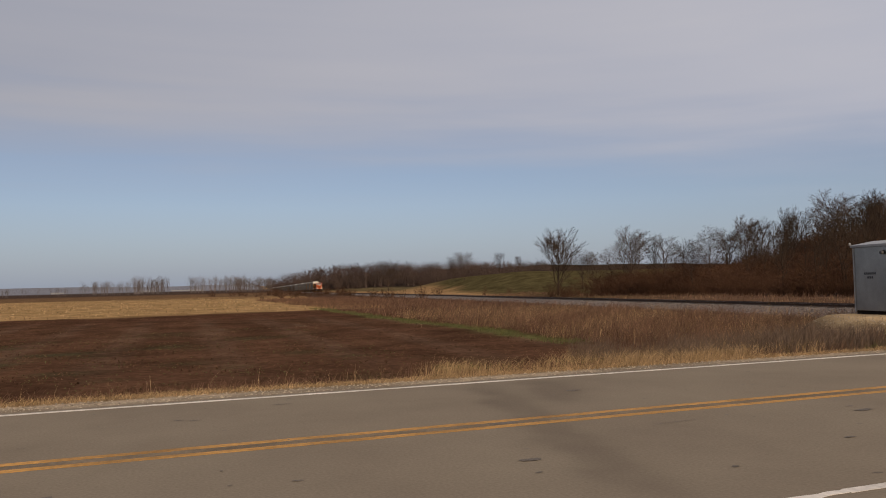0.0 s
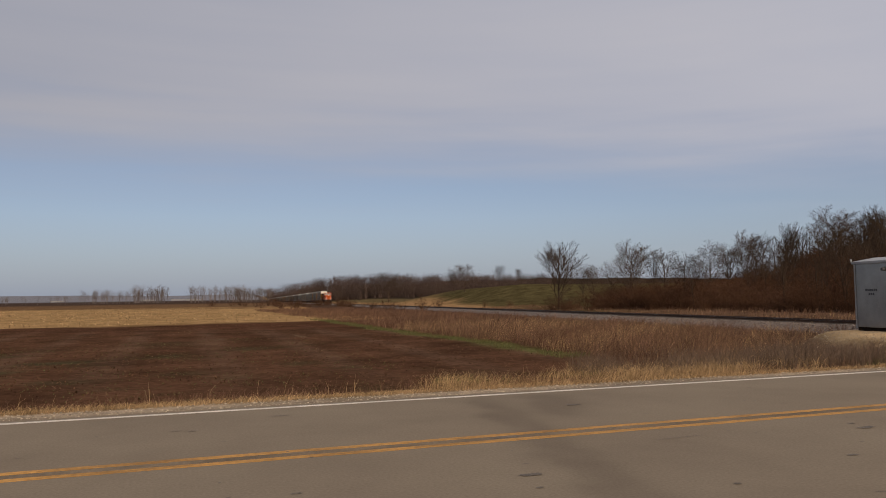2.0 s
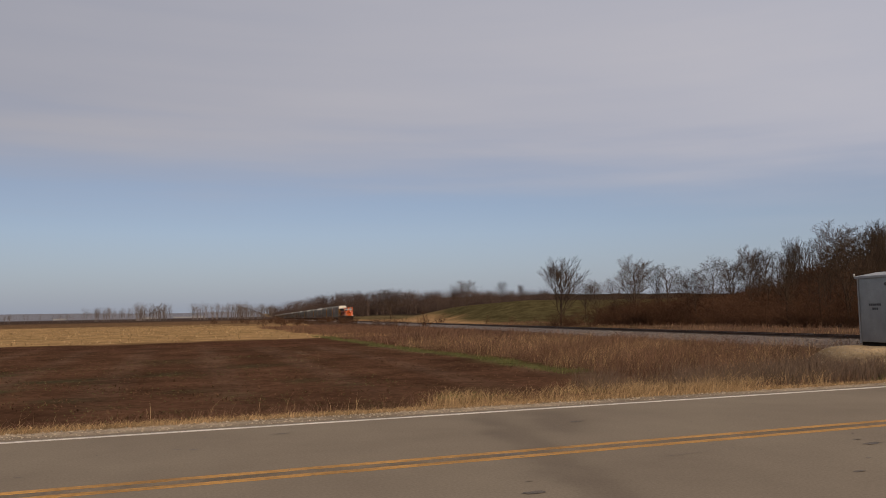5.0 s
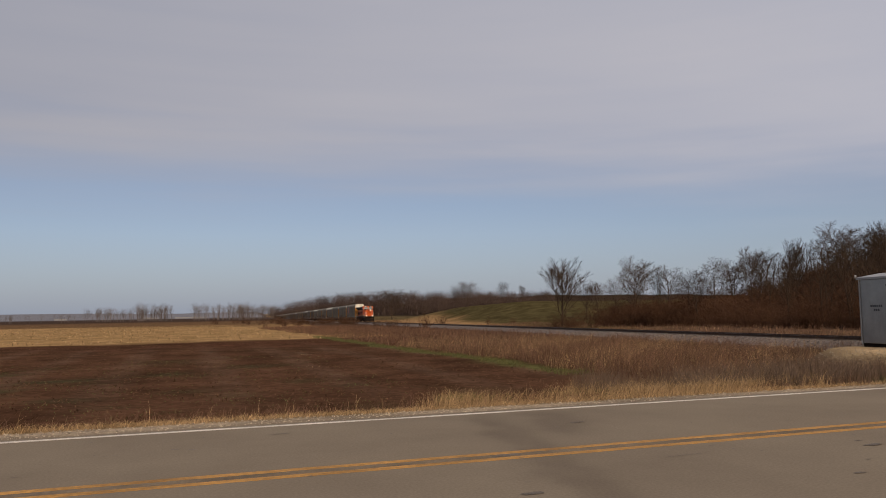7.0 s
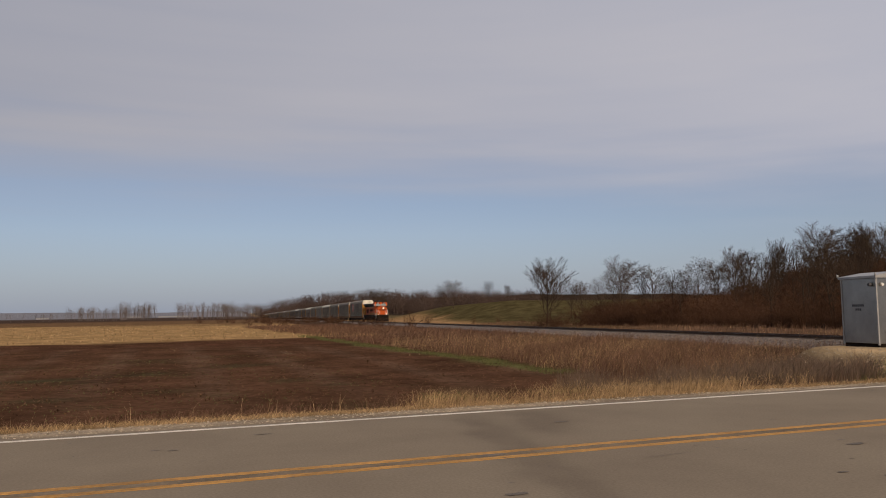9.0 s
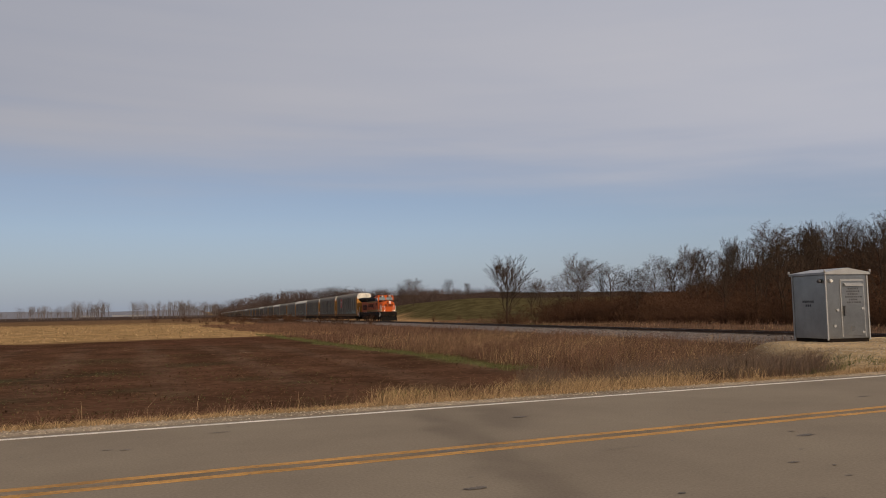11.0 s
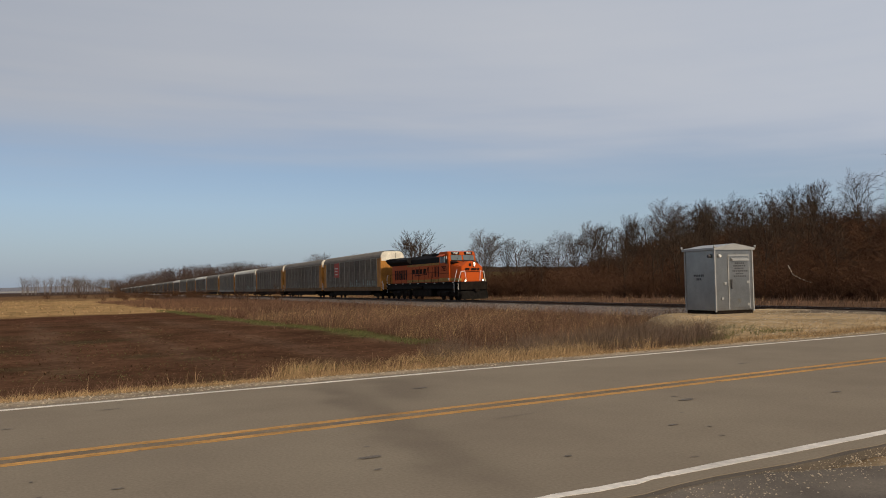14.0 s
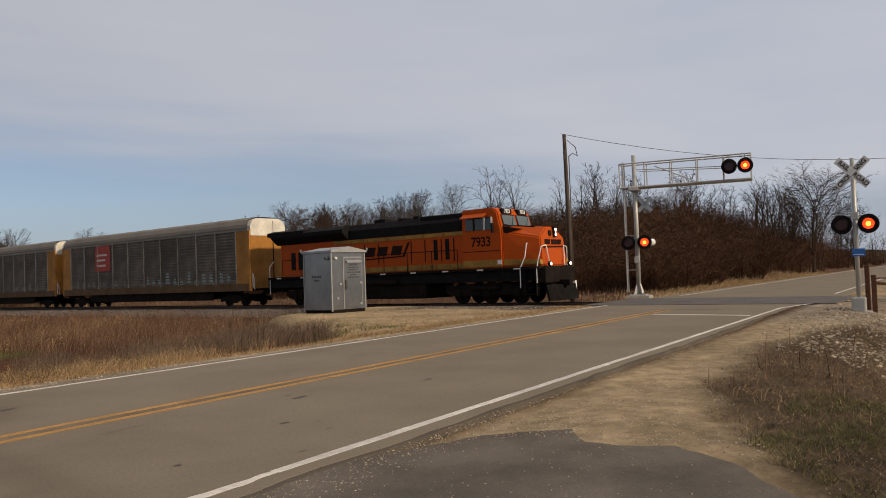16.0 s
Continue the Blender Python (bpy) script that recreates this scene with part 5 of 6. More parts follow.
def cantilever_signal():
    s = base("cantilever_signal", "silver cantilever mast with truss arm and red flashers over the road", "crossing signal", "crossing signals", m=pose(39.9, 13.8, 0.0, 0, 0, 10))
    P = lambda n, b, m, lab="", par=s: part(n, b, M[m], par, lab)
    P("footing", boxed(-0.6, 0.6, -0.6, 0.6, -0.6, 0.06, 0.03), "concrete", "concrete footing")
    P("post", cyl(bmesh.new(), (0, 0, 0.1), (0, 0, 7.45), 0.125, 0.11, n=16), "silver", "tapered silver mast")
    for k in range(4):
        an = math.radians(45 + 90 * k)
        c, q = math.cos(an), math.sin(an)
        P("gusset", prism([(0.10, 0.12), (0.34, 0.12), (0.10, 0.75)], "y", -0.02, 0.02), "silver").matrix_local = pose(0, 0, 0, 0, 0, math.degrees(an))
        P("bolt", cyl(bmesh.new(), (0.4 * c, 0.4 * q, 0.05), (0.4 * c, 0.4 * q, 0.2), 0.03, n=8), "under")
    P("base_plate", boxed(-0.42, 0.42, -0.42, 0.42, 0.06, 0.12), "silver")
    # ladder on the outer side
    for x in (-0.2, 0.2):
        P("ladder_rail", bar([(x, 0.55, 0.25), (x, 0.55, 7.1)], 0.03), "silver")
    for k in range(22):
        P("rung", bar([(-0.2, 0.55, 0.4 + k * 0.3), (0.2, 0.55, 0.4 + k * 0.3)], 0.016), "silver")
    for z in (1.4, 3.2, 5.2):
        P("ladder_bracket", bar([(0, 0.1, z), (0, 0.55, z)], 0.025), "silver")
    # truss arm: two side frames
    L0, L1, zb, zt = 0.7, -5.75, 5.72, 6.98
    for x in (-0.42, 0.42):
        P("chord", bar([(x, L0, zb), (x, L1, zb)], 0.05), "silver", "lower chord of the arm")
        P("chord", bar([(x, L0, zt), (x, L1, zt)], 0.035), "silver", "upper rail of the arm")
        P("mid_rail", bar([(x, -0.2, 6.62), (x, L1 + 0.8, 6.42)], 0.022), "silver")
        for k in range(6):
            y = L0 + (L1 - L0) * k / 5
            P("upright", bar([(x, y, zb), (x, y, zt)], 0.03), "silver")
    P("brace", bar([(0.42, -1.0, 6.85), (0.42, -3.2, 5.8)], 0.028), "silver")
    P("grating", boxed(-0.4, 0.4, L1, L0, zb - 0.03, zb + 0.03), "silver", "walkway grating")
    for y in (L0, L1):
        for z in (zb, zt):
            P("cross_bar", bar([(-0.42, y, z), (0.42, y, z)], 0.035), "silver")
    P("collar", boxed(-0.5, 0.5, -0.25, 0.25, 5.55, 5.72, 0.02), "silver")
    for y in (-4.75, -5.5):
        P("hanger", bar([(-0.42, y, zt), (-0.42, y, 6.1)], 0.03), "silver")
    flasher_at(s, -4.75, 6.38, 0)
    flasher_at(s, -5.5, 6.38, 1)
    P("lamp_arm", bar([(-0.1, -0.5, 3.05), (-0.1, 0.55, 3.05)], 0.035), "silver")
    flasher_at(s, 0.42, 2.83, 0, -0.12)
    flasher_at(s, -0.42, 2.83, 1, -0.12)
    P("side_lamp", cyl(bmesh.new(), (0.0, -0.62, 2.83), (0.32, -0.75, 2.83), 0.16, 0.18, n=16), "wpaint", "lamp turned towards the side")
    P("box", boxed(-0.24, -0.12, -0.14, 0.14, 1.75, 2.1, 0.03), "silver", "small terminal box")
    # crossbuck turned away, seen from behind
    cb = bmesh.new()
    for an in (45, -45):
        b = bmesh.new()
        box(b, -0.012, 0.012, -0.5, 0.5, -0.1, 0.1)
        bmesh.ops.rotate(b, verts=b.verts, cent=(0, 0, 0), matrix=Matrix.Rotation(radians(an), 3, "X"))
        tmp = bpy.data.meshes.new("tmp")
        b.to_mesh(tmp)
        cb.from_mesh(tmp)
        b.free()
    P("crossbuck", cb, "galv", "crossbuck facing the other lane").matrix_local = pose(0.2, -0.45, 4.85, 0, 0, 25)
    return s


def flasher_at(parent, y, z, phase, dx=-0.55):
    holder = new("lamp_unit")
    holder.parent = parent
    holder.matrix_local = pose(dx, 0, 0)
    flasher(holder, y, z, -1, phase, 1.25)


cantilever_signal()


def utility_pole():
    p = base("utility_pole", "weathered wooden utility pole with a meter box and cable", "utility pole", m=pose(39.42, 17.35, -0.6))
    P = lambda n, b, m, lab="", par=p: part(n, b, M[m], par, lab)
    P("pole", cyl(bmesh.new(), (0, 0, -0.3), (-0.1, 0.1, 9.55), 0.145, 0.10, n=14), "wood", "weathered wooden pole")
    P("meter_box", boxed(-0.42, -0.22, -0.36, -0.16, 1.05, 1.55, 0.03), "wpaint", "pale meter box")
    P("conduit", bar([(-0.2, -0.2, 0.1), (-0.22, -0.18, 8.3)], 0.025), "wood")
    P("drip_loop", bar([(-0.25, -0.2, 8.3), (-0.3, -0.45, 8.45), (-0.3, -0.72, 8.25), (-0.3, -0.62, 8.75), (-0.15, -0.1, 9.2)], 0.02), "wire")
    return p


utility_pole()
# overhead cable, sagging, to the right
bm = bmesh.new()
A, B = Vector((39.2, 17.6, 9.0)), Vector((60.0, -12.0, 9.6))
pts = [A.lerp(B, k / 24) - Vector((0, 0, 2.2 * 4 * (k / 24) * (1 - k / 24))) for k in range(25)]
for p, q in zip(pts, pts[1:]):
    cyl(bm, p, q, 0.014, n=5, cap=False)
tagged(part("overhead_cable", bm, M["wire"]), "thin sagging overhead cable", "cable")
far_pole = base("utility_pole", "distant wooden utility pole holding the cable", "utility pole", m=pose(60.0, -12.0, -0.5))
part("pole", cyl(bmesh.new(), (0, 0, -0.3), (0, 0, 11.2), 0.19, 0.13, n=12), M["wood"], far_pole)


def rail_guard():
    """Rusty posts and pipe rail by the culvert next to the signal post."""
    g = base("pipe_railing", "rusty steel posts with a pipe rail and cable over the culvert", "railing", m=pose(28.2, 1.7, 0.0))
    P = lambda n, b, m, lab="", par=g: part(n, b, M[m], par, lab)
    for x, y, h in ((0.3, 0.55, 1.35), (-0.6, 0.3, 1.05), (2.6, -1.6, 1.1), (1.4, -3.0, 1.1)):
        P("post", boxed(x - 0.07, x + 0.07, y - 0.07, y + 0.07, -0.9, h, 0.015), "rust", "rusted steel post")
    P("rail", bar([(-0.6, 0.25, 0.80), (1.4, -3.0, 0.35)], 0.05), "rust")
    P("cable", bar([(-0.6, 0.25, 0.95), (0.4, -1.4, 0.88), (1.4, -3.0, 0.92)], 0.02), "rust")
    return g


rail_guard()
gd = base("culvert_wall", "rusted steel sheet wall holding the bank over a dark culvert", "retaining wall", kind="structure", m=pose(26.2, 1.9, 0))
part("plate", prism([(0.0, -0.35), (0.55, -0.38), (3.4, -0.42), (3.4, -1.75), (1.6, -1.75), (0.7, -0.95)], "x", -0.12, 0.12), M["rust"], gd, "rusted steel plate").matrix_local = pose(0, 0, 0, 0, 0, 180)
part("cap", boxed(-0.2, 1.2, -3.6, -0.6, -0.32, -0.08, 0.02), M["blackp"], gd, "dark timber cap")


# ---- plants ----
def tube(V, F, p, q, r0, r1, n=3):
    """A thin tapered stick between two points, into running lists; ends in a point where r1 is 0."""
    d = q - p
    zx = d / (np.linalg.norm(d) + 1e-9)
    a = np.cross(zx, (0.31, 0.95, 0.07))
    a /= np.linalg.norm(a) + 1e-9
    b = np.cross(zx, a)
    i = len(V)
    for k in range(n):
        an = k * math.tau / n
        V.append(p + (a * math.cos(an) + b * math.sin(an)) * r0)
    if r1 <= 0:
        V.append(q)
        for k in range(n if n > 2 else 1):
            F.append((i + k, i + (k + 1) % n, i + n))
    else:
        for k in range(n):
            an = k * math.tau / n
            V.append(q + (a * math.cos(an) + b * math.sin(an)) * r1)
        for k in range(n):
            j = (k + 1) % n
            F.append((i + k, i + j, i + n + j))
            F.append((i + k, i + n + j, i + n + k))


def bare_tree(seed, height=10.0, spread=0.42, limbs=9, sub=(5, 4, 3), stems=1, clear=0.25, up=0.5, trunk_r=None, twig=0.012):
    """A leafless tree: tapered bent trunk, limbs, branches and twigs. Returns the wood of trunk and limbs, and of the fine crown."""
    rnd = np.random.RandomState(seed)
    TV, TF, CV, CF = [], [], [], []
    tr = trunk_r or height * 0.020

    def grow(p, d, length, r, level):
        V, F = (TV, TF) if level <= 1 else (CV, CF)
        nseg = (6, 4, 2, 1, 1)[level]
        nodes, q, dd = [p], p, d
        for i in range(nseg):
            dd = dd + rnd.normal(0, (0.04, 0.085, 0.12, 0.14, 0.14)[level], 3) + np.array((0, 0, (0.0, 0.10, 0.09, 0.06, 0.04)[level]))
            dd = dd / np.linalg.norm(dd)
            q2 = q + dd * length / nseg
            f0, f1 = 1 - 0.85 * i / nseg, 1 - 0.85 * (i + 1) / nseg
            tip = (level >= 3 and i == nseg - 1)
            tube(V, F, q, q2, max(r * f0, twig * 0.5), 0 if tip else max(r * f1, twig * 0.4), (6, 4, 3, 2, 2)[level])
            q = q2
            nodes.append(q)
        if level >= 4 or level > len(sub):
            return
        cnt = limbs if level == 0 else sub[level - 1]
        for k in range(cnt):
            f = (clear + (1 - clear) * (k + rnd.rand()) / cnt) if level == 0 else 0.25 + 0.75 * (k + rnd.rand()) / cnt
            j = min(int(f * nseg), nseg - 1)
            o = nodes[j] + (nodes[j + 1] - nodes[j]) * (f * nseg - j)
            an = k * 2.399 + rnd.rand() * 0.9
            side = np.array((math.cos(an), math.sin(an), 0.0))
            axis_d = (nodes[-1] - nodes[0]) / np.linalg.norm(nodes[-1] - nodes[0])
            side = side - axis_d * side.dot(axis_d)
            side /= np.linalg.norm(side) + 1e-6
            lift = up + 0.35 * rnd.rand() + (0.35 * f if level == 0 else 0)
            nd = side + axis_d * lift + np.array((0, 0, 0.12))
            nd /= np.linalg.norm(nd)
            if level == 0:
                ln = height * spread * (1.15 - 0.75 * abs(f - 0.45)) * (0.8 + 0.4 * rnd.rand())
                nr = r * (0.55 - 0.3 * f)
            else:
                ln = length * (0.62 - 0.2 * f) * (0.8 + 0.4 * rnd.rand())
                nr = r * 0.42
            grow(o, nd, ln, max(nr, twig), level + 1)

    for s in range(stems):
        an = s * 2.1 + rnd.rand()
        lean = 0.0 if stems == 1 else 0.16 + 0.1 * rnd.rand()
        d = np.array((math.cos(an) * lean, math.sin(an) * lean, 1.0))
        grow(np.array((0.15 * math.cos(an) * (stems > 1), 0.15 * math.sin(an) * (stems > 1), -0.15)), d / np.linalg.norm(d), height * (0.9 if stems == 1 else 0.78 + 0.2 * rnd.rand()), tr / (1 if stems == 1 else 1.5), 0)
    TV, CV = np.array(TV), np.array(CV)
    k = height / max(TV[:, 2].max(), CV[:, 2].max())
    return TV * k, np.array(TF), CV * k, np.array(CF)


def shrub(seed, height=2.5, width=1.6, stems=13, w=0.016, twigs=22):
    """A leafless bush: arching stems with many fine twigs that point outward and up."""
    rnd = np.random.RandomState(seed)
    V, F = [], []
    for s in range(stems):
        an, sp = rnd.rand() * math.tau, rnd.rand() ** 0.6
        p = np.array((math.cos(an) * 0.35 * sp, math.sin(an) * 0.35 * sp, -0.1))
        out = np.array((math.cos(an), math.sin(an), 0.0)) * sp * width
        h = height * (0.55 + 0.45 * rnd.rand()) * (1 - 0.35 * sp * sp)
        q = p + out * 0.35 + np.array((0, 0, h * 0.5)) + rnd.normal(0, 0.06 * h, 3)
        q2 = p + out + np.array((0, 0, h)) + rnd.normal(0, 0.10 * h, 3) * np.array((1, 1, 0.3))
        tube(V, F, p, q, w, w * 0.7)
        tube(V, F, q, q2, w * 0.7, 0)
        for k in range(twigs):
            f = 0.12 + 0.86 * rnd.rand()
            o = p + (q - p) * f * 2 if f < 0.5 else q + (q2 - q) * (f * 2 - 1)
            e = o + np.array((rnd.normal(), rnd.normal(), 0.35 + 0.7 * rnd.rand())) * h * 0.17
            tube(V, F, o, e, w * 0.55, 0, 2)
    return np.array(V), np.array(F)


def scatter(name, variants, places, material, label, category):
    """Many plants that nobody would count, joined into one mesh. places: x, y, z, height scale, turn."""
    VV, FF, off = [], [], 0
    for i, (x, y, z, s, an) in enumerate(places):
        V, F = variants[i % len(variants)]
        c, q = math.cos(an), math.sin(an)
        R = np.array(((c, -q, 0), (q, c, 0), (0, 0, 1))) * s
        VV.append(V @ R.T + np.array((x, y, z)))
        FF.append(F + off)
        off += len(V)
    me = raw(name, np.concatenate(VV), np.concatenate(FF), material)
    return tagged(new(name, me), label, category, kind="stuff")


def polar(az, r):
    return r * math.cos(radians(az)), r * math.sin(radians(az))


TREES = [bare_tree(11, 10, 0.44, 14, (7, 6, 4), clear=0.18, up=0.85, twig=0.022),
         bare_tree(12, 10, 0.55, 15, (7, 6, 4), clear=0.18, up=0.60, twig=0.022),
         bare_tree(13, 10, 0.36, 9, (6, 5, 3), stems=5, clear=0.2, up=0.95, twig=0.022),
         bare_tree(14, 10, 0.58, 15, (7, 6, 4), clear=0.15, up=0.45, twig=0.022),
         bare_tree(15, 10, 0.34, 12, (6, 5, 3), clear=0.3, up=1.0, twig=0.022),
         bare_tree(16, 10, 0.56, 12, (8, 5, 4), clear=0.16, up=1.9, twig=0.030),
         bare_tree(17, 10, 0.50, 16, (8, 6, 4), clear=0.14, up=1.05, twig=0.030)]
_tree_meshes = []
for TV, TF, CV, CF in TREES:
    _tree_meshes.append((raw("trunk", TV, TF, M["bark"]), raw("crown", CV, CF, M["bark"])))


def single_tree(kind, az, r, top_el, label, turn=0.0, wide=1.0):
    """A free-standing bare tree whose top rises to that elevation from the roadside."""
    x, y = polar(az, r)
    z = float(ground_z(x, y))
    h = r * math.tan(radians(top_el)) + 1.6 - z
    t = base("bare_tree", label, "tree", "bare trees along the woods", m=pose(x, y, z, 0, 0, turn))
    for me in _tree_meshes[kind]:
        ob = new(me.name, me)
        ob.parent = t
        ob.scale = (h / 10 * wide, h / 10 * wide, h / 10)


for k, az, r, el, tn, wd, lab in (
        (5, 62.8, 106, 4.05, 10, 1.4, "tall many-stemmed leafless tree beside the track"),
        (6, 57.6, 104, 4.0, 40, 1.0, "leafless tree with a broad fine-twigged crown"), (5, 55.8, 108, 3.4, 80, 0.8, "slim leafless tree above the thicket"),
        (4, 55.3, 108, 3.2, 20, 1.3, "slim leafless tree above the thicket"), (3, 53.7, 110, 2.85, 130, 0.9, "crooked low leafless tree above the thicket"),
        (3, 52.2, 108, 3.75, 200, 0.95, "dark spreading leafless tree above the thicket"), (6, 49.8, 112, 4.35, 15, 0.9, "slim leafless tree at the edge of the woods"),
        (4, 49.0, 112, 4.1, 75, 1.2, "slim leafless tree at the edge of the woods"), (4, 50.9, 114, 3.3, 175, 1.2, "slim leafless tree at the edge of the woods"),
        (5, 46.9, 112, 4.75, 170, 0.8, "leafless tree at the edge of the woods"),
        (6, 44.5, 114, 5.75, 30, 1.15, "large round-crowned leafless tree"), (5, 42.4, 114, 5.6, 300, 0.9, "tall dark leafless tree"),
        (4, 41.1, 116, 5.3, 20, 1.2, "slim leafless tree at the edge of the woods"), (0, 39.9, 114, 5.85, 260, 0.8, "tall leafless tree over the woods"),
        (4, 36.6, 116, 6.2, 90, 1.1, "tall leafless tree over the woods"), (4, 35.1, 116, 6.4, 120, 1.2, "tall leafless tree over the woods"),
        (0, 32.4, 116, 6.95, 210, 0.8, "tallest leafless tree over the woods"), (1, 29.3, 118, 5.5, 60, 0.9, "leafless tree on the wooded hill"),
        (6, 7.8, 118, 6.9, 15, 1.15, "large spreading leafless tree beside the road"), (0, 5.4, 124, 4.6, 65, 0.8, "leafless tree beside the road"),
        (1, 75.2, 300, 1.9, 0, 1.25, "dark round leafless tree on the pasture"), (1, 69.6, 230, 2.4, 30, 1.0, "leafless tree behind the pasture"),
        (1, 67.0, 225, 2.3, 100, 0.8, "leafless tree behind the pasture"), (4, 65.6, 225, 1.95, 0, 1.2, "slim leafless tree behind the pasture"),
        (1, 70.4, 250, 2.0, 60, 0.9, "leafless tree behind the pasture"), (0, 61.0, 150, 2.3, 60, 0.9, "leafless tree behind the lone tree"),
        (0, 60.2, 150, 2.2, 160, 0.9, "leafless tree behind the lone tree"), (3, 58.9, 140, 2.5, 60, 0.9, "leafless tree behind the thicket")):
    single_tree(k, az, r, el, lab, tn, wd)

rs = np.random.RandomState(4)
uu0 = lambda x, y: x * TN[0] + y * TN[1] - TRACK_P
WOOD = []
for sd, kw in ((21, dict(spread=0.34, limbs=8, up=1.1, clear=0.3)), (22, dict(spread=0.40, limbs=8, up=0.9, clear=0.25)), (23, dict(spread=0.30, limbs=7, up=1.3, clear=0.3))):
    TV, TF, CV, CF = bare_tree(sd, 10, sub=(3, 3, 3), twig=0.026, **kw)
    WOOD.append((np.concatenate([TV, CV]), np.concatenate([TF, CF + len(TV)])))
FARWOOD = []
for sd, kw in ((25, dict(spread=0.34, limbs=7, up=0.7, clear=0.3)), (26, dict(spread=0.30, limbs=7, up=0.9, clear=0.35))):
    TV, TF, CV, CF = bare_tree(sd, 10, sub=(4,), twig=0.05, **kw)
    FARWOOD.append((np.concatenate([TV, CV]), np.concatenate([TF, CF + len(TV)])))
# woods on the hill: trees
places = []
while len(places) < 480:
    u, a = 15 + 85 * rs.rand(), 14 + 122 * rs.rand()
    if a - 0.9 * u > 48 + 26 * rs.rand() ** 0.7:
        continue
    x, y, _ = on_track(a, u)
    if y < 15.5 + 0.012 * x:
        continue
    z = float(ground_z(x, y))
    h = (0.50 + 0.22 * rs.rand()) if u < 30 else (0.62 + 0.26 * rs.rand())
    h *= 0.62 if a < 42 else 0.70 if a < 0.8 * (u + 34) else 1.0
    places.append((x, y, z, h, rs.rand() * 6.28))
for k in range(110):
    x, y = 108 + 170 * rs.rand(), 17 + 45 * rs.rand()
    places.append((x, y, float(ground_z(x, y)), (0.95 if x < 200 else 0.75) + 0.35 * rs.rand(), rs.rand() * 6.28))
for k in range(60):
    x, y = 170 + 160 * rs.rand(), -4 - 40 * rs.rand()
    places.append((x, y, float(ground_z(x, y)), 0.55 + 0.35 * rs.rand(), rs.rand() * 6.28))
scatter("hill_woods", WOOD, places, M["bark"], "leafless grey brown woods covering the hill", "woods")
# thicket at the foot and between the trees
SHR = [shrub(s, 3.4, 2.3, 13, 0.024) for s in (31, 32, 33, 34, 35, 36)]
places = []
while len(places) < 1200:
    u, a = 13.5 + 62 * rs.rand() ** 1.5, 17 + 112 * rs.rand()
    lim = 58 + 1.0 * u + 20 * rs.rand()
    if a > lim:
        continue
    x, y, _ = on_track(a, u)
    if y < 15.0 + 0.01 * x:
        continue
    s = (0.55 + 0.65 * rs.rand() + (0.35 if u > 22 else 0)) * float(np.interp(a - 0.9 * u, (30, 60, 85), (1.1, 0.9, 0.5)))
    places.append((x, y, float(ground_z(x, y)), s, rs.rand() * 6.28))
for k in range(260):
    x, y = polar(49 + 11.5 * rs.rand(), 94 + 20 * rs.rand())
    if uu0(x, y) > 11:
        places.append((x, y, float(ground_z(x, y)), 0.85 + 0.5 * rs.rand(), rs.rand() * 6.28))
for k in range(190):
    x, y = 100 + 135 * rs.rand(), 16.5 + 30 * rs.rand() ** 1.5
    places.append((x, y, float(ground_z(x, y)), 1.0 + 0.8 * rs.rand(), rs.rand() * 6.28))
scatter("thicket", SHR, places, M["barkred"], "dense brown leafless thicket at the foot of the woods", "thicket")
# brush along the near side of the track, round the lone tree and by the far road
places = []
for az, r, n, sp, s in ((62.0, 104, 10, 3.0, 0.8), (64.0, 104, 7, 2.0, 0.75), (60.8, 104, 10, 3.5, 0.7), (69.3, 120, 3, 1.0, 0.5), (70.0, 121, 2, 0.6, 0.45), (67.0, 150, 4, 3, 0.5),
                        (72.5, 170, 6, 2.5, 0.7), (82.4, 260, 16, 9, 0.9), (81.2, 200, 10, 5, 0.7), (84.2, 300, 18, 10, 1.0)):
    cx, cy = polar(az, r)
    for k in range(n):
        x, y = cx + rs.normal() * sp, cy + rs.normal() * sp
        if abs(x * TN[0] + y * TN[1] - TRACK_P) < 4:
            continue
        places.append((x, y, float(ground_z(x, y)), s * (0.7 + 0.6 * rs.rand()), rs.rand() * 6.28))
for k in range(46):                                   # brush along the bank, far along the line
    a, u = 118 + 190 * rs.rand(), -9.5 + 3.5 * rs.rand()
    x, y, _ = on_track(a, u)
    places.append((x, y, float(ground_z(x, y)), 0.5 + 0.45 * rs.rand(), rs.rand() * 6.28))
for k in range(60):
    x, y = 60 + 90 * rs.rand(), -6 - 25 * rs.rand()
    places.append((x, y, float(ground_z(x, y)), 0.8 + 0.8 * rs.rand(), rs.rand() * 6.28))
scatter("brush", SHR, places, M["barkred"], "scattered leafless brush along the railway bank", "brush")
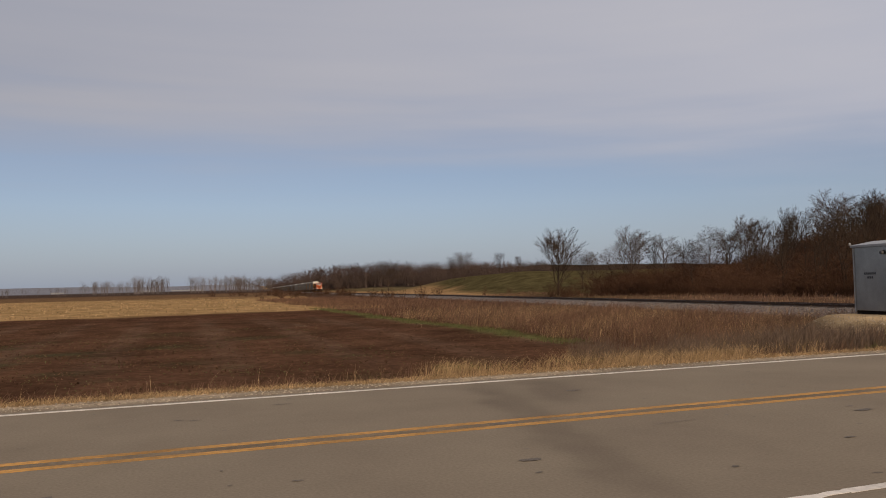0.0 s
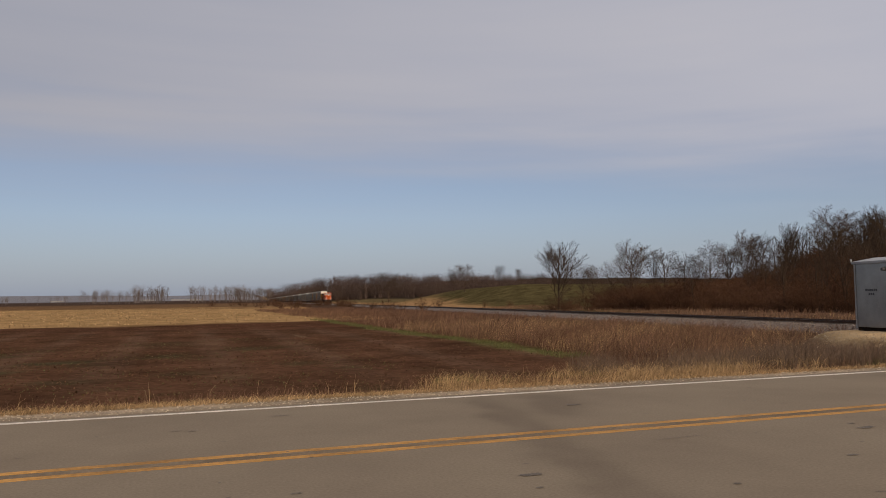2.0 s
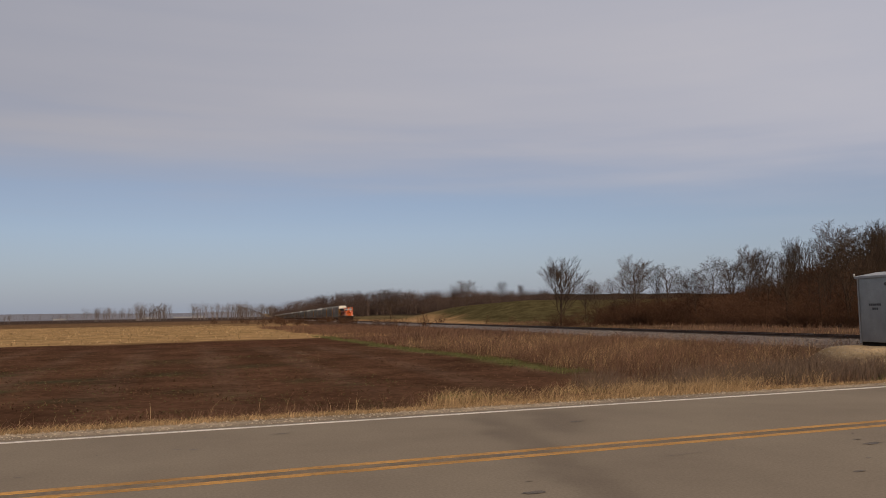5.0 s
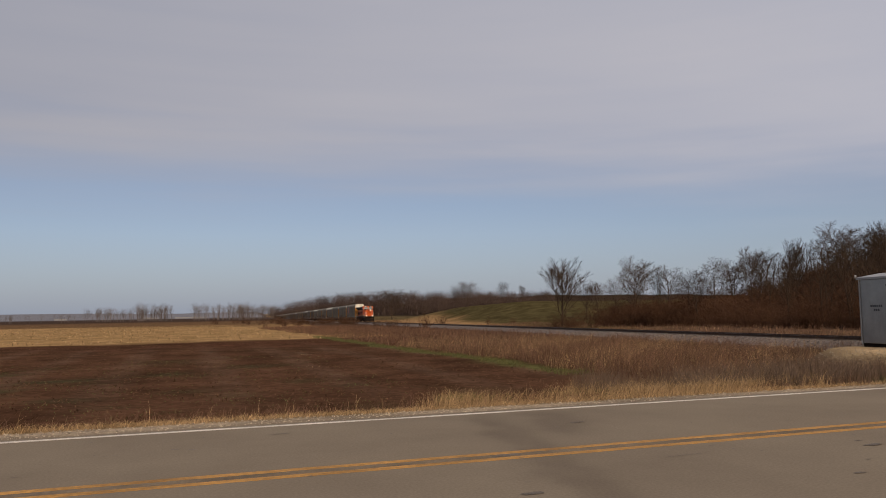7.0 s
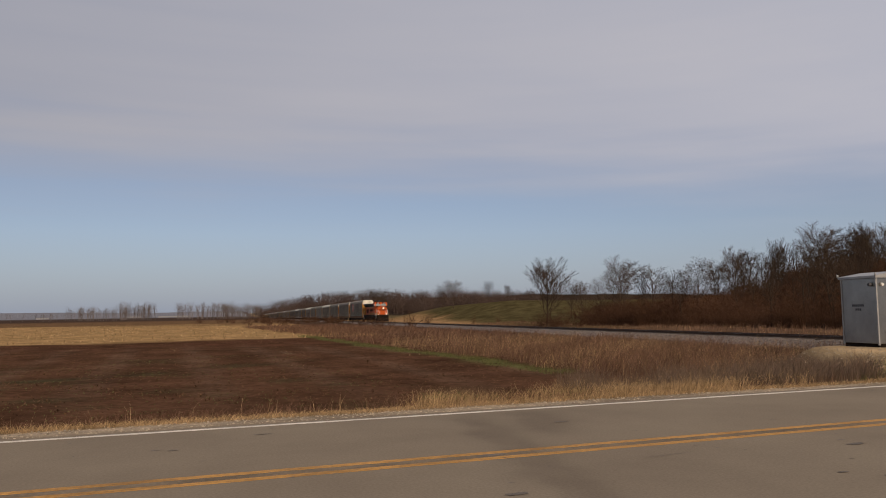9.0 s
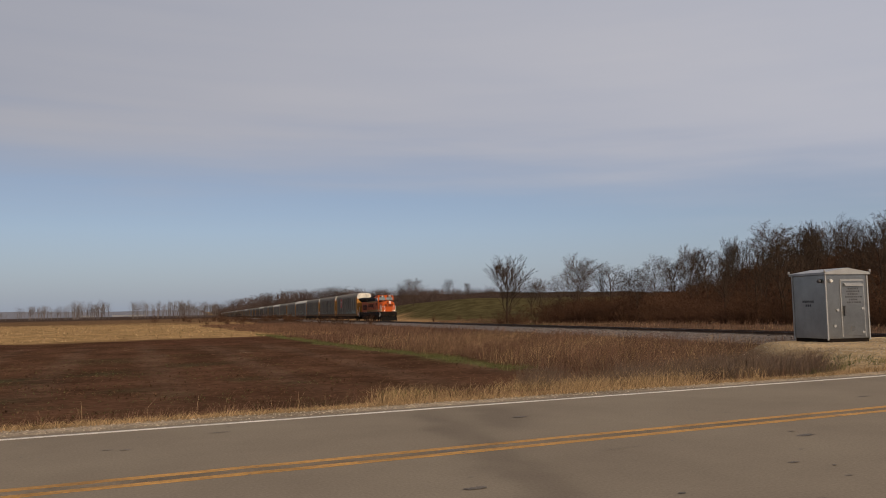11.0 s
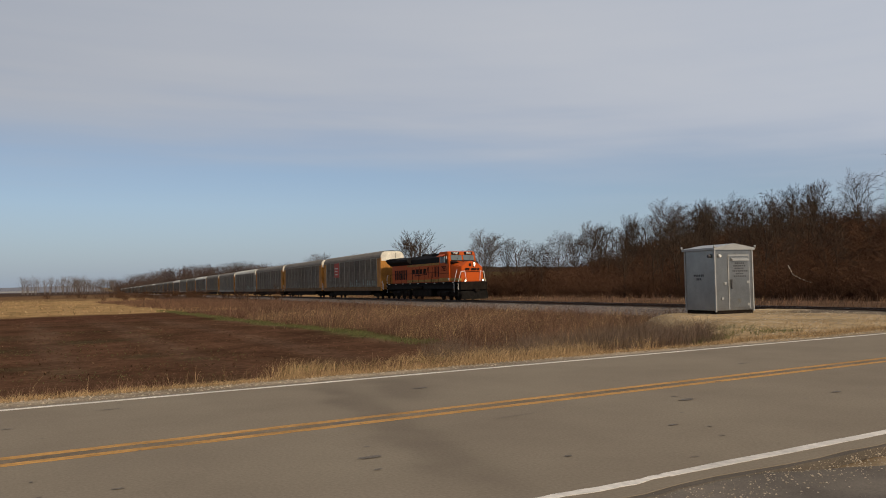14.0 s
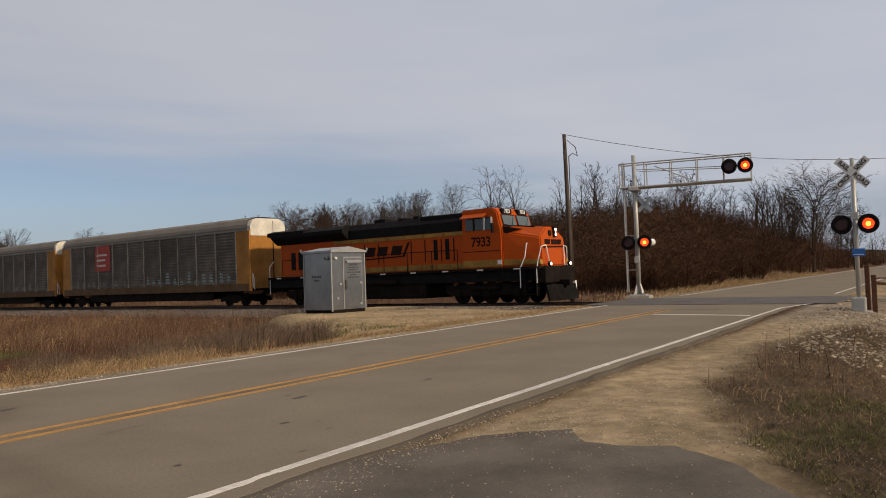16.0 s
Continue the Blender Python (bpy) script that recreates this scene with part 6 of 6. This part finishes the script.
# far woods: ridge behind the pasture, end of the line, tree rows in the flat land
places = []
while len(places) < 760:
    az = 63.5 + 20.5 * rs.rand()
    r = 300 + 60 * rs.rand() + max(0, az - 70) * 30 + 60 * rs.rand()
    if az > 80.5:
        r = 50 / math.sin(radians(max(0.9, 85 - az))) * (1.0 + 0.25 * rs.rand())
    x, y = polar(az, r)
    if abs(x * TN[0] + y * TN[1] - TRACK_P) < 9:
        continue
    top = float(np.interp(az, (63, 66, 70, 75, 78.5, 81, 83, 84.7), (1.45, 1.5, 1.6, 1.62, 1.62, 1.3, 0.85, 0.45))) * (0.90 + 0.18 * rs.rand() ** 2)
    z = float(ground_z(x, y))
    h = max(4.0, r * math.tan(radians(top)) + 1.6 - z)
    places.append((x, y, z - 0.2 * h * (len(places) % 3 == 2), h / 10, rs.rand() * 6.28))
WIDE = [(V * np.array((1.9, 1.9, 1)), F) for V, F in FARWOOD[:1]] + [(V * np.array((2.3, 2.3, 2.7)), F) for V, F in SHR[:2]]
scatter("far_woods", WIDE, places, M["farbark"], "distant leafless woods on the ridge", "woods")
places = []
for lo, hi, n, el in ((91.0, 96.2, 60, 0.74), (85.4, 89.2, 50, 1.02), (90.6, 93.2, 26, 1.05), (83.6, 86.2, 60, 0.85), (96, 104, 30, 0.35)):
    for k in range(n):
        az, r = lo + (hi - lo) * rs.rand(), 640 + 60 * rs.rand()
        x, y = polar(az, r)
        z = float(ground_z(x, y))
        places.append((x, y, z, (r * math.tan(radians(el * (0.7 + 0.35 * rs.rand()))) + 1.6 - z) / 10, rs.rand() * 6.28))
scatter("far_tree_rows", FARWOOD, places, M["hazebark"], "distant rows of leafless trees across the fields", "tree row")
# far white sheds and fields on the horizon
bm = bmesh.new()
for az, r, w, h in ((97.6, 1500, 20, 5), (92.0, 1450, 24, 5), (88.9, 1480, 30, 5), (90.0, 1600, 26, 5)):
    x, y = polar(az, r)
    z = float(ground_z(x, y))
    box(bm, x - w / 2, x + w / 2, y, y + 12, z - 1, z + h * 0.55)
tagged(part("far_sheds", bm, M["farsnow"]), "pale distant farm sheds on the horizon", "farm sheds", kind="stuff")
# a pale broken branch in the thicket
sn = base("dead_branch", "pale broken branch hanging in the thicket", "branch", m=pose(*polar(35.6, 66), float(ground_z(*polar(35.6, 66)))))
part("branch", bar([(-0.35, 1.3, 2.6), (-0.1, 1.1, 1.9), (0.25, 0.6, 1.5), (0.7, -0.1, 1.2)], 0.045), M["paleb"], sn)


def blades(name, pts, h, w, lean, material, label, category, seed=1):
    """Grass: every blade a bent two-part sliver. pts: n x 2; h, w: arrays or numbers."""
    rg = np.random.RandomState(seed)
    n = len(pts)
    z = ground_z(pts[:, 0], pts[:, 1])
    h = h * (0.5 + 0.9 * rg.rand(n)) * (1 + 0.35 * wave(pts[:, 0], pts[:, 1], 1.6, seed))
    an = rg.rand(n) * math.tau
    wx, wy = np.cos(an) * w / 2, np.sin(an) * w / 2
    ld = rg.normal(0, 1, (n, 2)) * lean * h[:, None] + np.array((0.20, -0.10)) * h[:, None]
    p = np.stack([pts[:, 0], pts[:, 1], z - 0.02], -1)
    side = np.stack([wx, wy, np.zeros(n)], -1)
    mid = p + np.stack([ld[:, 0] * 0.35, ld[:, 1] * 0.35, h * 0.6], -1)
    tip = p + np.stack([ld[:, 0], ld[:, 1], h], -1)
    V = np.stack([p - side, p + side, mid + side * 0.7, mid - side * 0.7, tip], 1).reshape(-1, 3)
    o = np.arange(n)[:, None] * 5
    F = np.concatenate([o + np.array((0, 1, 2)), o + np.array((0, 2, 3)), o + np.array((3, 2, 4))])
    me = raw(name, V, F, material)
    return tagged(new(name, me), label, category, kind="stuff")


def field_pts(n, x0, x1, y0, y1, keep=None, seed=1, clump=0.0):
    rg = np.random.RandomState(seed)
    p = np.stack([x0 + (x1 - x0) * rg.rand(n), y0 + (y1 - y0) * rg.rand(n)], -1)
    if clump:
        m = wave(p[:, 0], p[:, 1], clump, seed) + 0.5 * wave(p[:, 0], p[:, 1], clump * 0.35, seed + 3)
        p = p[m + rg.normal(0, 0.35, n) > 0.0]
    return p if keep is None else p[keep(p[:, 0], p[:, 1])]


uu = lambda x, y: x * TN[0] + y * TN[1] - TRACK_P
nopad = lambda x, y: ~((x - 0.69 * (y - 14.5) + 0.5 * wave(x, y, 1.0, 2) > 16.4) & (y < 26.0))
# pale cut verge along the far road edge
blades("verge_grass", field_pts(22000, -16, 31, 12.75, 13.6, seed=1), 0.085, 0.011, 0.7, M["straw"], "short matted straw-coloured verge grass along the road", "grass", 2)
blades("tall_straw_grass", field_pts(13000, 4.5, 13.5, 13.3, 16.6, nopad, seed=3, clump=1.0), 0.27, 0.007, 0.55, M["straw"], "tall pale dry grass behind the verge", "grass", 4)
blades("straw_tuft", field_pts(5200, 9.8, 13.0, 15.6, 20.4, None, seed=45, clump=0.7), 0.55, 0.008, 0.6, M["straw"], "bright tuft of tall pale grass", "grass", 46)
blades("seed_stalks", field_pts(320, -14, 14, 13.4, 17, nopad, seed=23), 0.30, 0.006, 0.35, M["straw"], "thin tall seed stalks in the verge", "grass", 24)
blades("verge_weeds", field_pts(22000, -14, 20, 13.3, 17.5, nopad, seed=5, clump=0.9), 0.20, 0.008, 0.5, M["weed"], "brown dead weeds behind the verge", "weeds", 6)
blades("green_grass", field_pts(15000, 7, 14, 16.0, 22, nopad, seed=7, clump=1.2), 0.22, 0.010, 0.6, M["green"], "patchy green grass at the field corner", "grass", 8)
blades("green_strip", field_pts(8000, 14.4, 15.9, 28, 92, seed=9, clump=2.0), 0.16, 0.02, 0.5, M["green"], "green strip of grass along the field edge", "grass", 10)
# rust-brown weeds between field and track
bank = lambda x, y: (uu(x, y) < -6.2 + 1.6 * wave(x, y, 1.2, 2)) & (np.where(y > 24, x - 15.7, uu(x, y) + 19.0) > 0.6 * wave(x, y, 3, 1)) & nopad(x, y)
blades("bank_weeds", field_pts(90000, 13, 32, 14.2, 50, bank, seed=11, clump=1.3), 0.62, 0.011, 0.6, M["weed"], "dense rust-brown dead weeds on the railway bank", "weeds", 12)
blades("bank_weeds", field_pts(26000, 14, 36, 50, 175, bank, seed=13), 0.58, 0.032, 0.6, M["weed"], "dense rust-brown dead weeds further along the bank", "weeds", 14)
blades("bank_straw", field_pts(22000, 13, 30, 14.2, 60, bank, seed=15, clump=2.2), 0.72, 0.007, 0.5, M["straw"], "pale grass stems among the weeds", "grass", 16)
blades("grey_weeds", field_pts(26000, 12.5, 22, 13.8, 24, lambda x, y: nopad(x, y) & (wave(x, y, 2.5, 1) > -0.5), seed=17), 0.58, 0.010, 0.5, M["greyweed"], "grey dead weeds beside the gravel pad", "weeds", 18)
blades("pad_grass", field_pts(2600, 15, 27, 12.8, 17.5, lambda x, y: ~nopad(x, y) & (wave(x, y, 0.8, 4) + 0.25 * (16 - y) > 0.15), seed=19), 0.16, 0.009, 0.6, M["straw"], "sparse pale tufts on the gravel pad", "grass", 20)
blades("pad_greens", field_pts(3600, 15.2, 19.5, 14.0, 17.4, None, seed=47, clump=0.5), 0.15, 0.012, 0.7, M["green"], "low greenish growth at the foot of the pad", "grass", 48)
# low growth in the fields
blades("field_stubble", field_pts(70000, -46, 15, 16.5, 80, seed=21, clump=1.5), 0.07, 0.05, 1.1, M["stubble"], "low brown stubble and clods in the field", "stubble", 22)
blades("field_greens", field_pts(22000, -40, 8, 17, 50, seed=25, clump=2.2), 0.05, 0.03, 0.9, M["green"], "faint green growth in the brown field", "grass", 26)
blades("field_straw", field_pts(34000, -44, 15, 17, 82, lambda x, y: wave(x - 0.09 * y, y * 0.06, 1.3, 9) + 0.5 * wave(x, y, 7, 3) > 0.6, seed=61), 0.04, 0.018, 1.4, M["straw"], "scattered straw lying in rows on the ploughed field", "stubble", 62)
blades("tan_stubble", field_pts(11000, -140, 15, 84, 260, seed=27), 0.22, 0.16, 0.4, M["straw"], "tan cut stubble field", "stubble", 28)
# beyond the track
beyond = lambda x, y: (uu(x, y) > 3.6) & (uu(x, y) < 15)
blades("far_bank_weeds", field_pts(18000, 36, 62, 15, 130, beyond, seed=29), 0.42, 0.03, 0.3, M["weed"], "brown rough grass beyond the track", "weeds", 30)
blades("far_bank_straw", field_pts(4500, 36, 66, 15, 130, beyond, seed=31, clump=4.0), 0.28, 0.03, 0.3, M["straw"], "pale rough grass beyond the track", "grass", 32)
blades("far_verge", field_pts(9000, 38, 110, 12.7, 17.5, seed=33), 0.22, 0.03, 0.4, M["straw"], "pale verge grass beyond the crossing", "grass", 34)
# near side, right: dead vegetation by the ditch
nr = lambda x, y: y < ditch_edge(x) + 0.40 * wave(x, y, 0.8, 5) + 0.25 * wave(x, y, 0.25, 6)
blades("ditch_grass", field_pts(26000, 5.9, 24, -7, 3.2, nr, seed=35, clump=0.8), 0.085, 0.006, 1.5, M["weed"], "matted brown dead grass by the ditch", "grass", 36)
blades("ditch_mat", field_pts(60000, 5.2, 15, -4, 3.4, nr, seed=63, clump=0.5), 0.05, 0.006, 1.9, M["greyweed"], "flattened mat of dead stems by the ditch", "grass", 64)
blades("ditch_mat_straw", field_pts(30000, 5.2, 15, -4, 3.4, nr, seed=65, clump=0.4), 0.06, 0.005, 1.7, M["straw"], "pale flattened stems by the ditch", "grass", 66)
blades("ditch_grass_grey", field_pts(26000, 5.9, 24, -7, 3.4, nr, seed=37), 0.055, 0.010, 1.6, M["greyweed"], "flattened grey dead grass by the ditch", "grass", 38)
blades("ditch_straw", field_pts(14000, 6.2, 22, -7, 2.6, nr, seed=39, clump=0.7), 0.12, 0.005, 1.3, M["straw"], "pale dry grass tufts by the ditch", "grass", 40)
blades("ditch_green", field_pts(30000, 5.2, 10.5, -3, 1.5, nr, seed=41, clump=0.6), 0.075, 0.008, 1.0, M["green"], "low green growth by the ditch", "grass", 42)
blades("ditch_stalks", field_pts(80, 8, 18, -3, 2.9, nr, seed=43), 0.42, 0.014, 0.15, M["weed"], "upright dead stalks by the ditch", "weeds", 44)


def stones(name, pts, size, material, label, seed=1, height=ground_z):
    """Loose stones: squashed uneven octahedra lying on the ground."""
    rg = np.random.RandomState(seed)
    n = len(pts)
    z = height(pts[:, 0], pts[:, 1])
    on_apron = (pts[:, 0] < 7.3) & (pts[:, 1] < 4.0) | ((pts[:, 1] > 3.95) & (pts[:, 1] < 4.4))
    z = np.where(on_apron, -0.012, z)
    s = size * (0.35 + 1.1 * rg.rand(n) ** 2)
    base_v = np.array(((1, 0, 0), (0, 1, 0), (-1, 0, 0), (0, -1, 0), (0, 0, 0.7), (0, 0, -0.5)), float)
    V = base_v[None] * s[:, None, None] * (0.65 + 0.7 * rg.rand(n, 6, 1)) 
    an = rg.rand(n) * 6.28
    c, q = np.cos(an)[:, None], np.sin(an)[:, None]
    V = np.stack([V[..., 0] * c - V[..., 1] * q, V[..., 0] * q + V[..., 1] * c, V[..., 2]], -1)
    V += np.stack([pts[:, 0], pts[:, 1], z + s * 0.2], -1)[:, None]
    f = np.array(((0, 1, 4), (1, 2, 4), (2, 3, 4), (3, 0, 4), (1, 0, 5), (2, 1, 5), (3, 2, 5), (0, 3, 5)))
    F = (np.arange(n)[:, None, None] * 6 + f[None]).reshape(-1, 3)
    return tagged(new(name, raw(name, V.reshape(-1, 3), F, material)), label, "gravel", kind="stuff")


stones("shoulder_gravel", field_pts(22000, 5.2, 27, 1.0, 4.15, lambda x, y: ((x > 6.8) | (y > 3.7)) & ~nr(x, y), seed=51), 0.009, M["stone"], "loose tan gravel on the near shoulder", 52)
stones("ditch_rubble", field_pts(5000, 15, 31, -5, 3.6, lambda x, y: (x > 18) | (y < 2.4), seed=67, clump=1.4), 0.042, M["stone"], "broken stones on the slope by the crossing", 68)
def ballast_top(x, y):
    """Height of the stone bed beside the rails."""
    a = x * TD[0] + y * TD[1]
    return -0.06 - GRADE * (a - 12) + np.interp(uu(x, y), (-7.2, -4.6, -2.3, -1.4), (-0.74, -0.38, -0.22, -0.17))


M["track_stone"] = mat("grey_track_stone", (0.16, 0.135, 0.12), 0.95, var=0.25, scale=3, fine=20, island=0.6)
stones("track_stones", field_pts(15000, 26, 42, 14, 70, lambda x, y: (uu(x, y) > -7.0) & (uu(x, y) < -1.5) & ~((y < 26.5) & (uu(x, y) < -3)), seed=81), 0.06, M["track_stone"], "loose grey crushed stones on the track bed", 82, ballast_top)
stones("apron_gravel", field_pts(2200, -1, 7.2, -0.5, 4.2, lambda x, y: x + 1.2 * y > 5.5, seed=53), 0.007, M["stone"], "scattered small stones on the asphalt apron", 54)
stones("edge_gravel", field_pts(5000, 0.5, 8.0, 2.9, 4.35, lambda x, y: wave(x, y, 1.2, 4) + 1.4 * (y - 3.75) + 0.3 * (x - 4.5) > 0.1, seed=71), 0.007, M["stone"], "loose gravel spread on the asphalt beside the road", 72)
stones("verge_gravel", field_pts(9000, -14, 31, 12.0, 12.75, seed=55), 0.016, M["stone"], "pale gravel along the far road edge", 56)
stones("pad_gravel", field_pts(7000, 17, 31, 12.5, 26, lambda x, y: ~nopad(x, y), seed=57), 0.024, M["stone"], "loose gravel on the hut's pad", 58)
stones("bank_rubble", field_pts(2600, 15, 27, -1.5, 2.9, seed=59), 0.03, M["stone"], "pale rubble on the bank by the culvert", 60)


def motions():
    walk(LOCO, train_rows(0.0))
    for i, c in enumerate(CARS):
        walk(c, train_rows(23.0 + i * CAR_PITCH))
    flash()


motions()
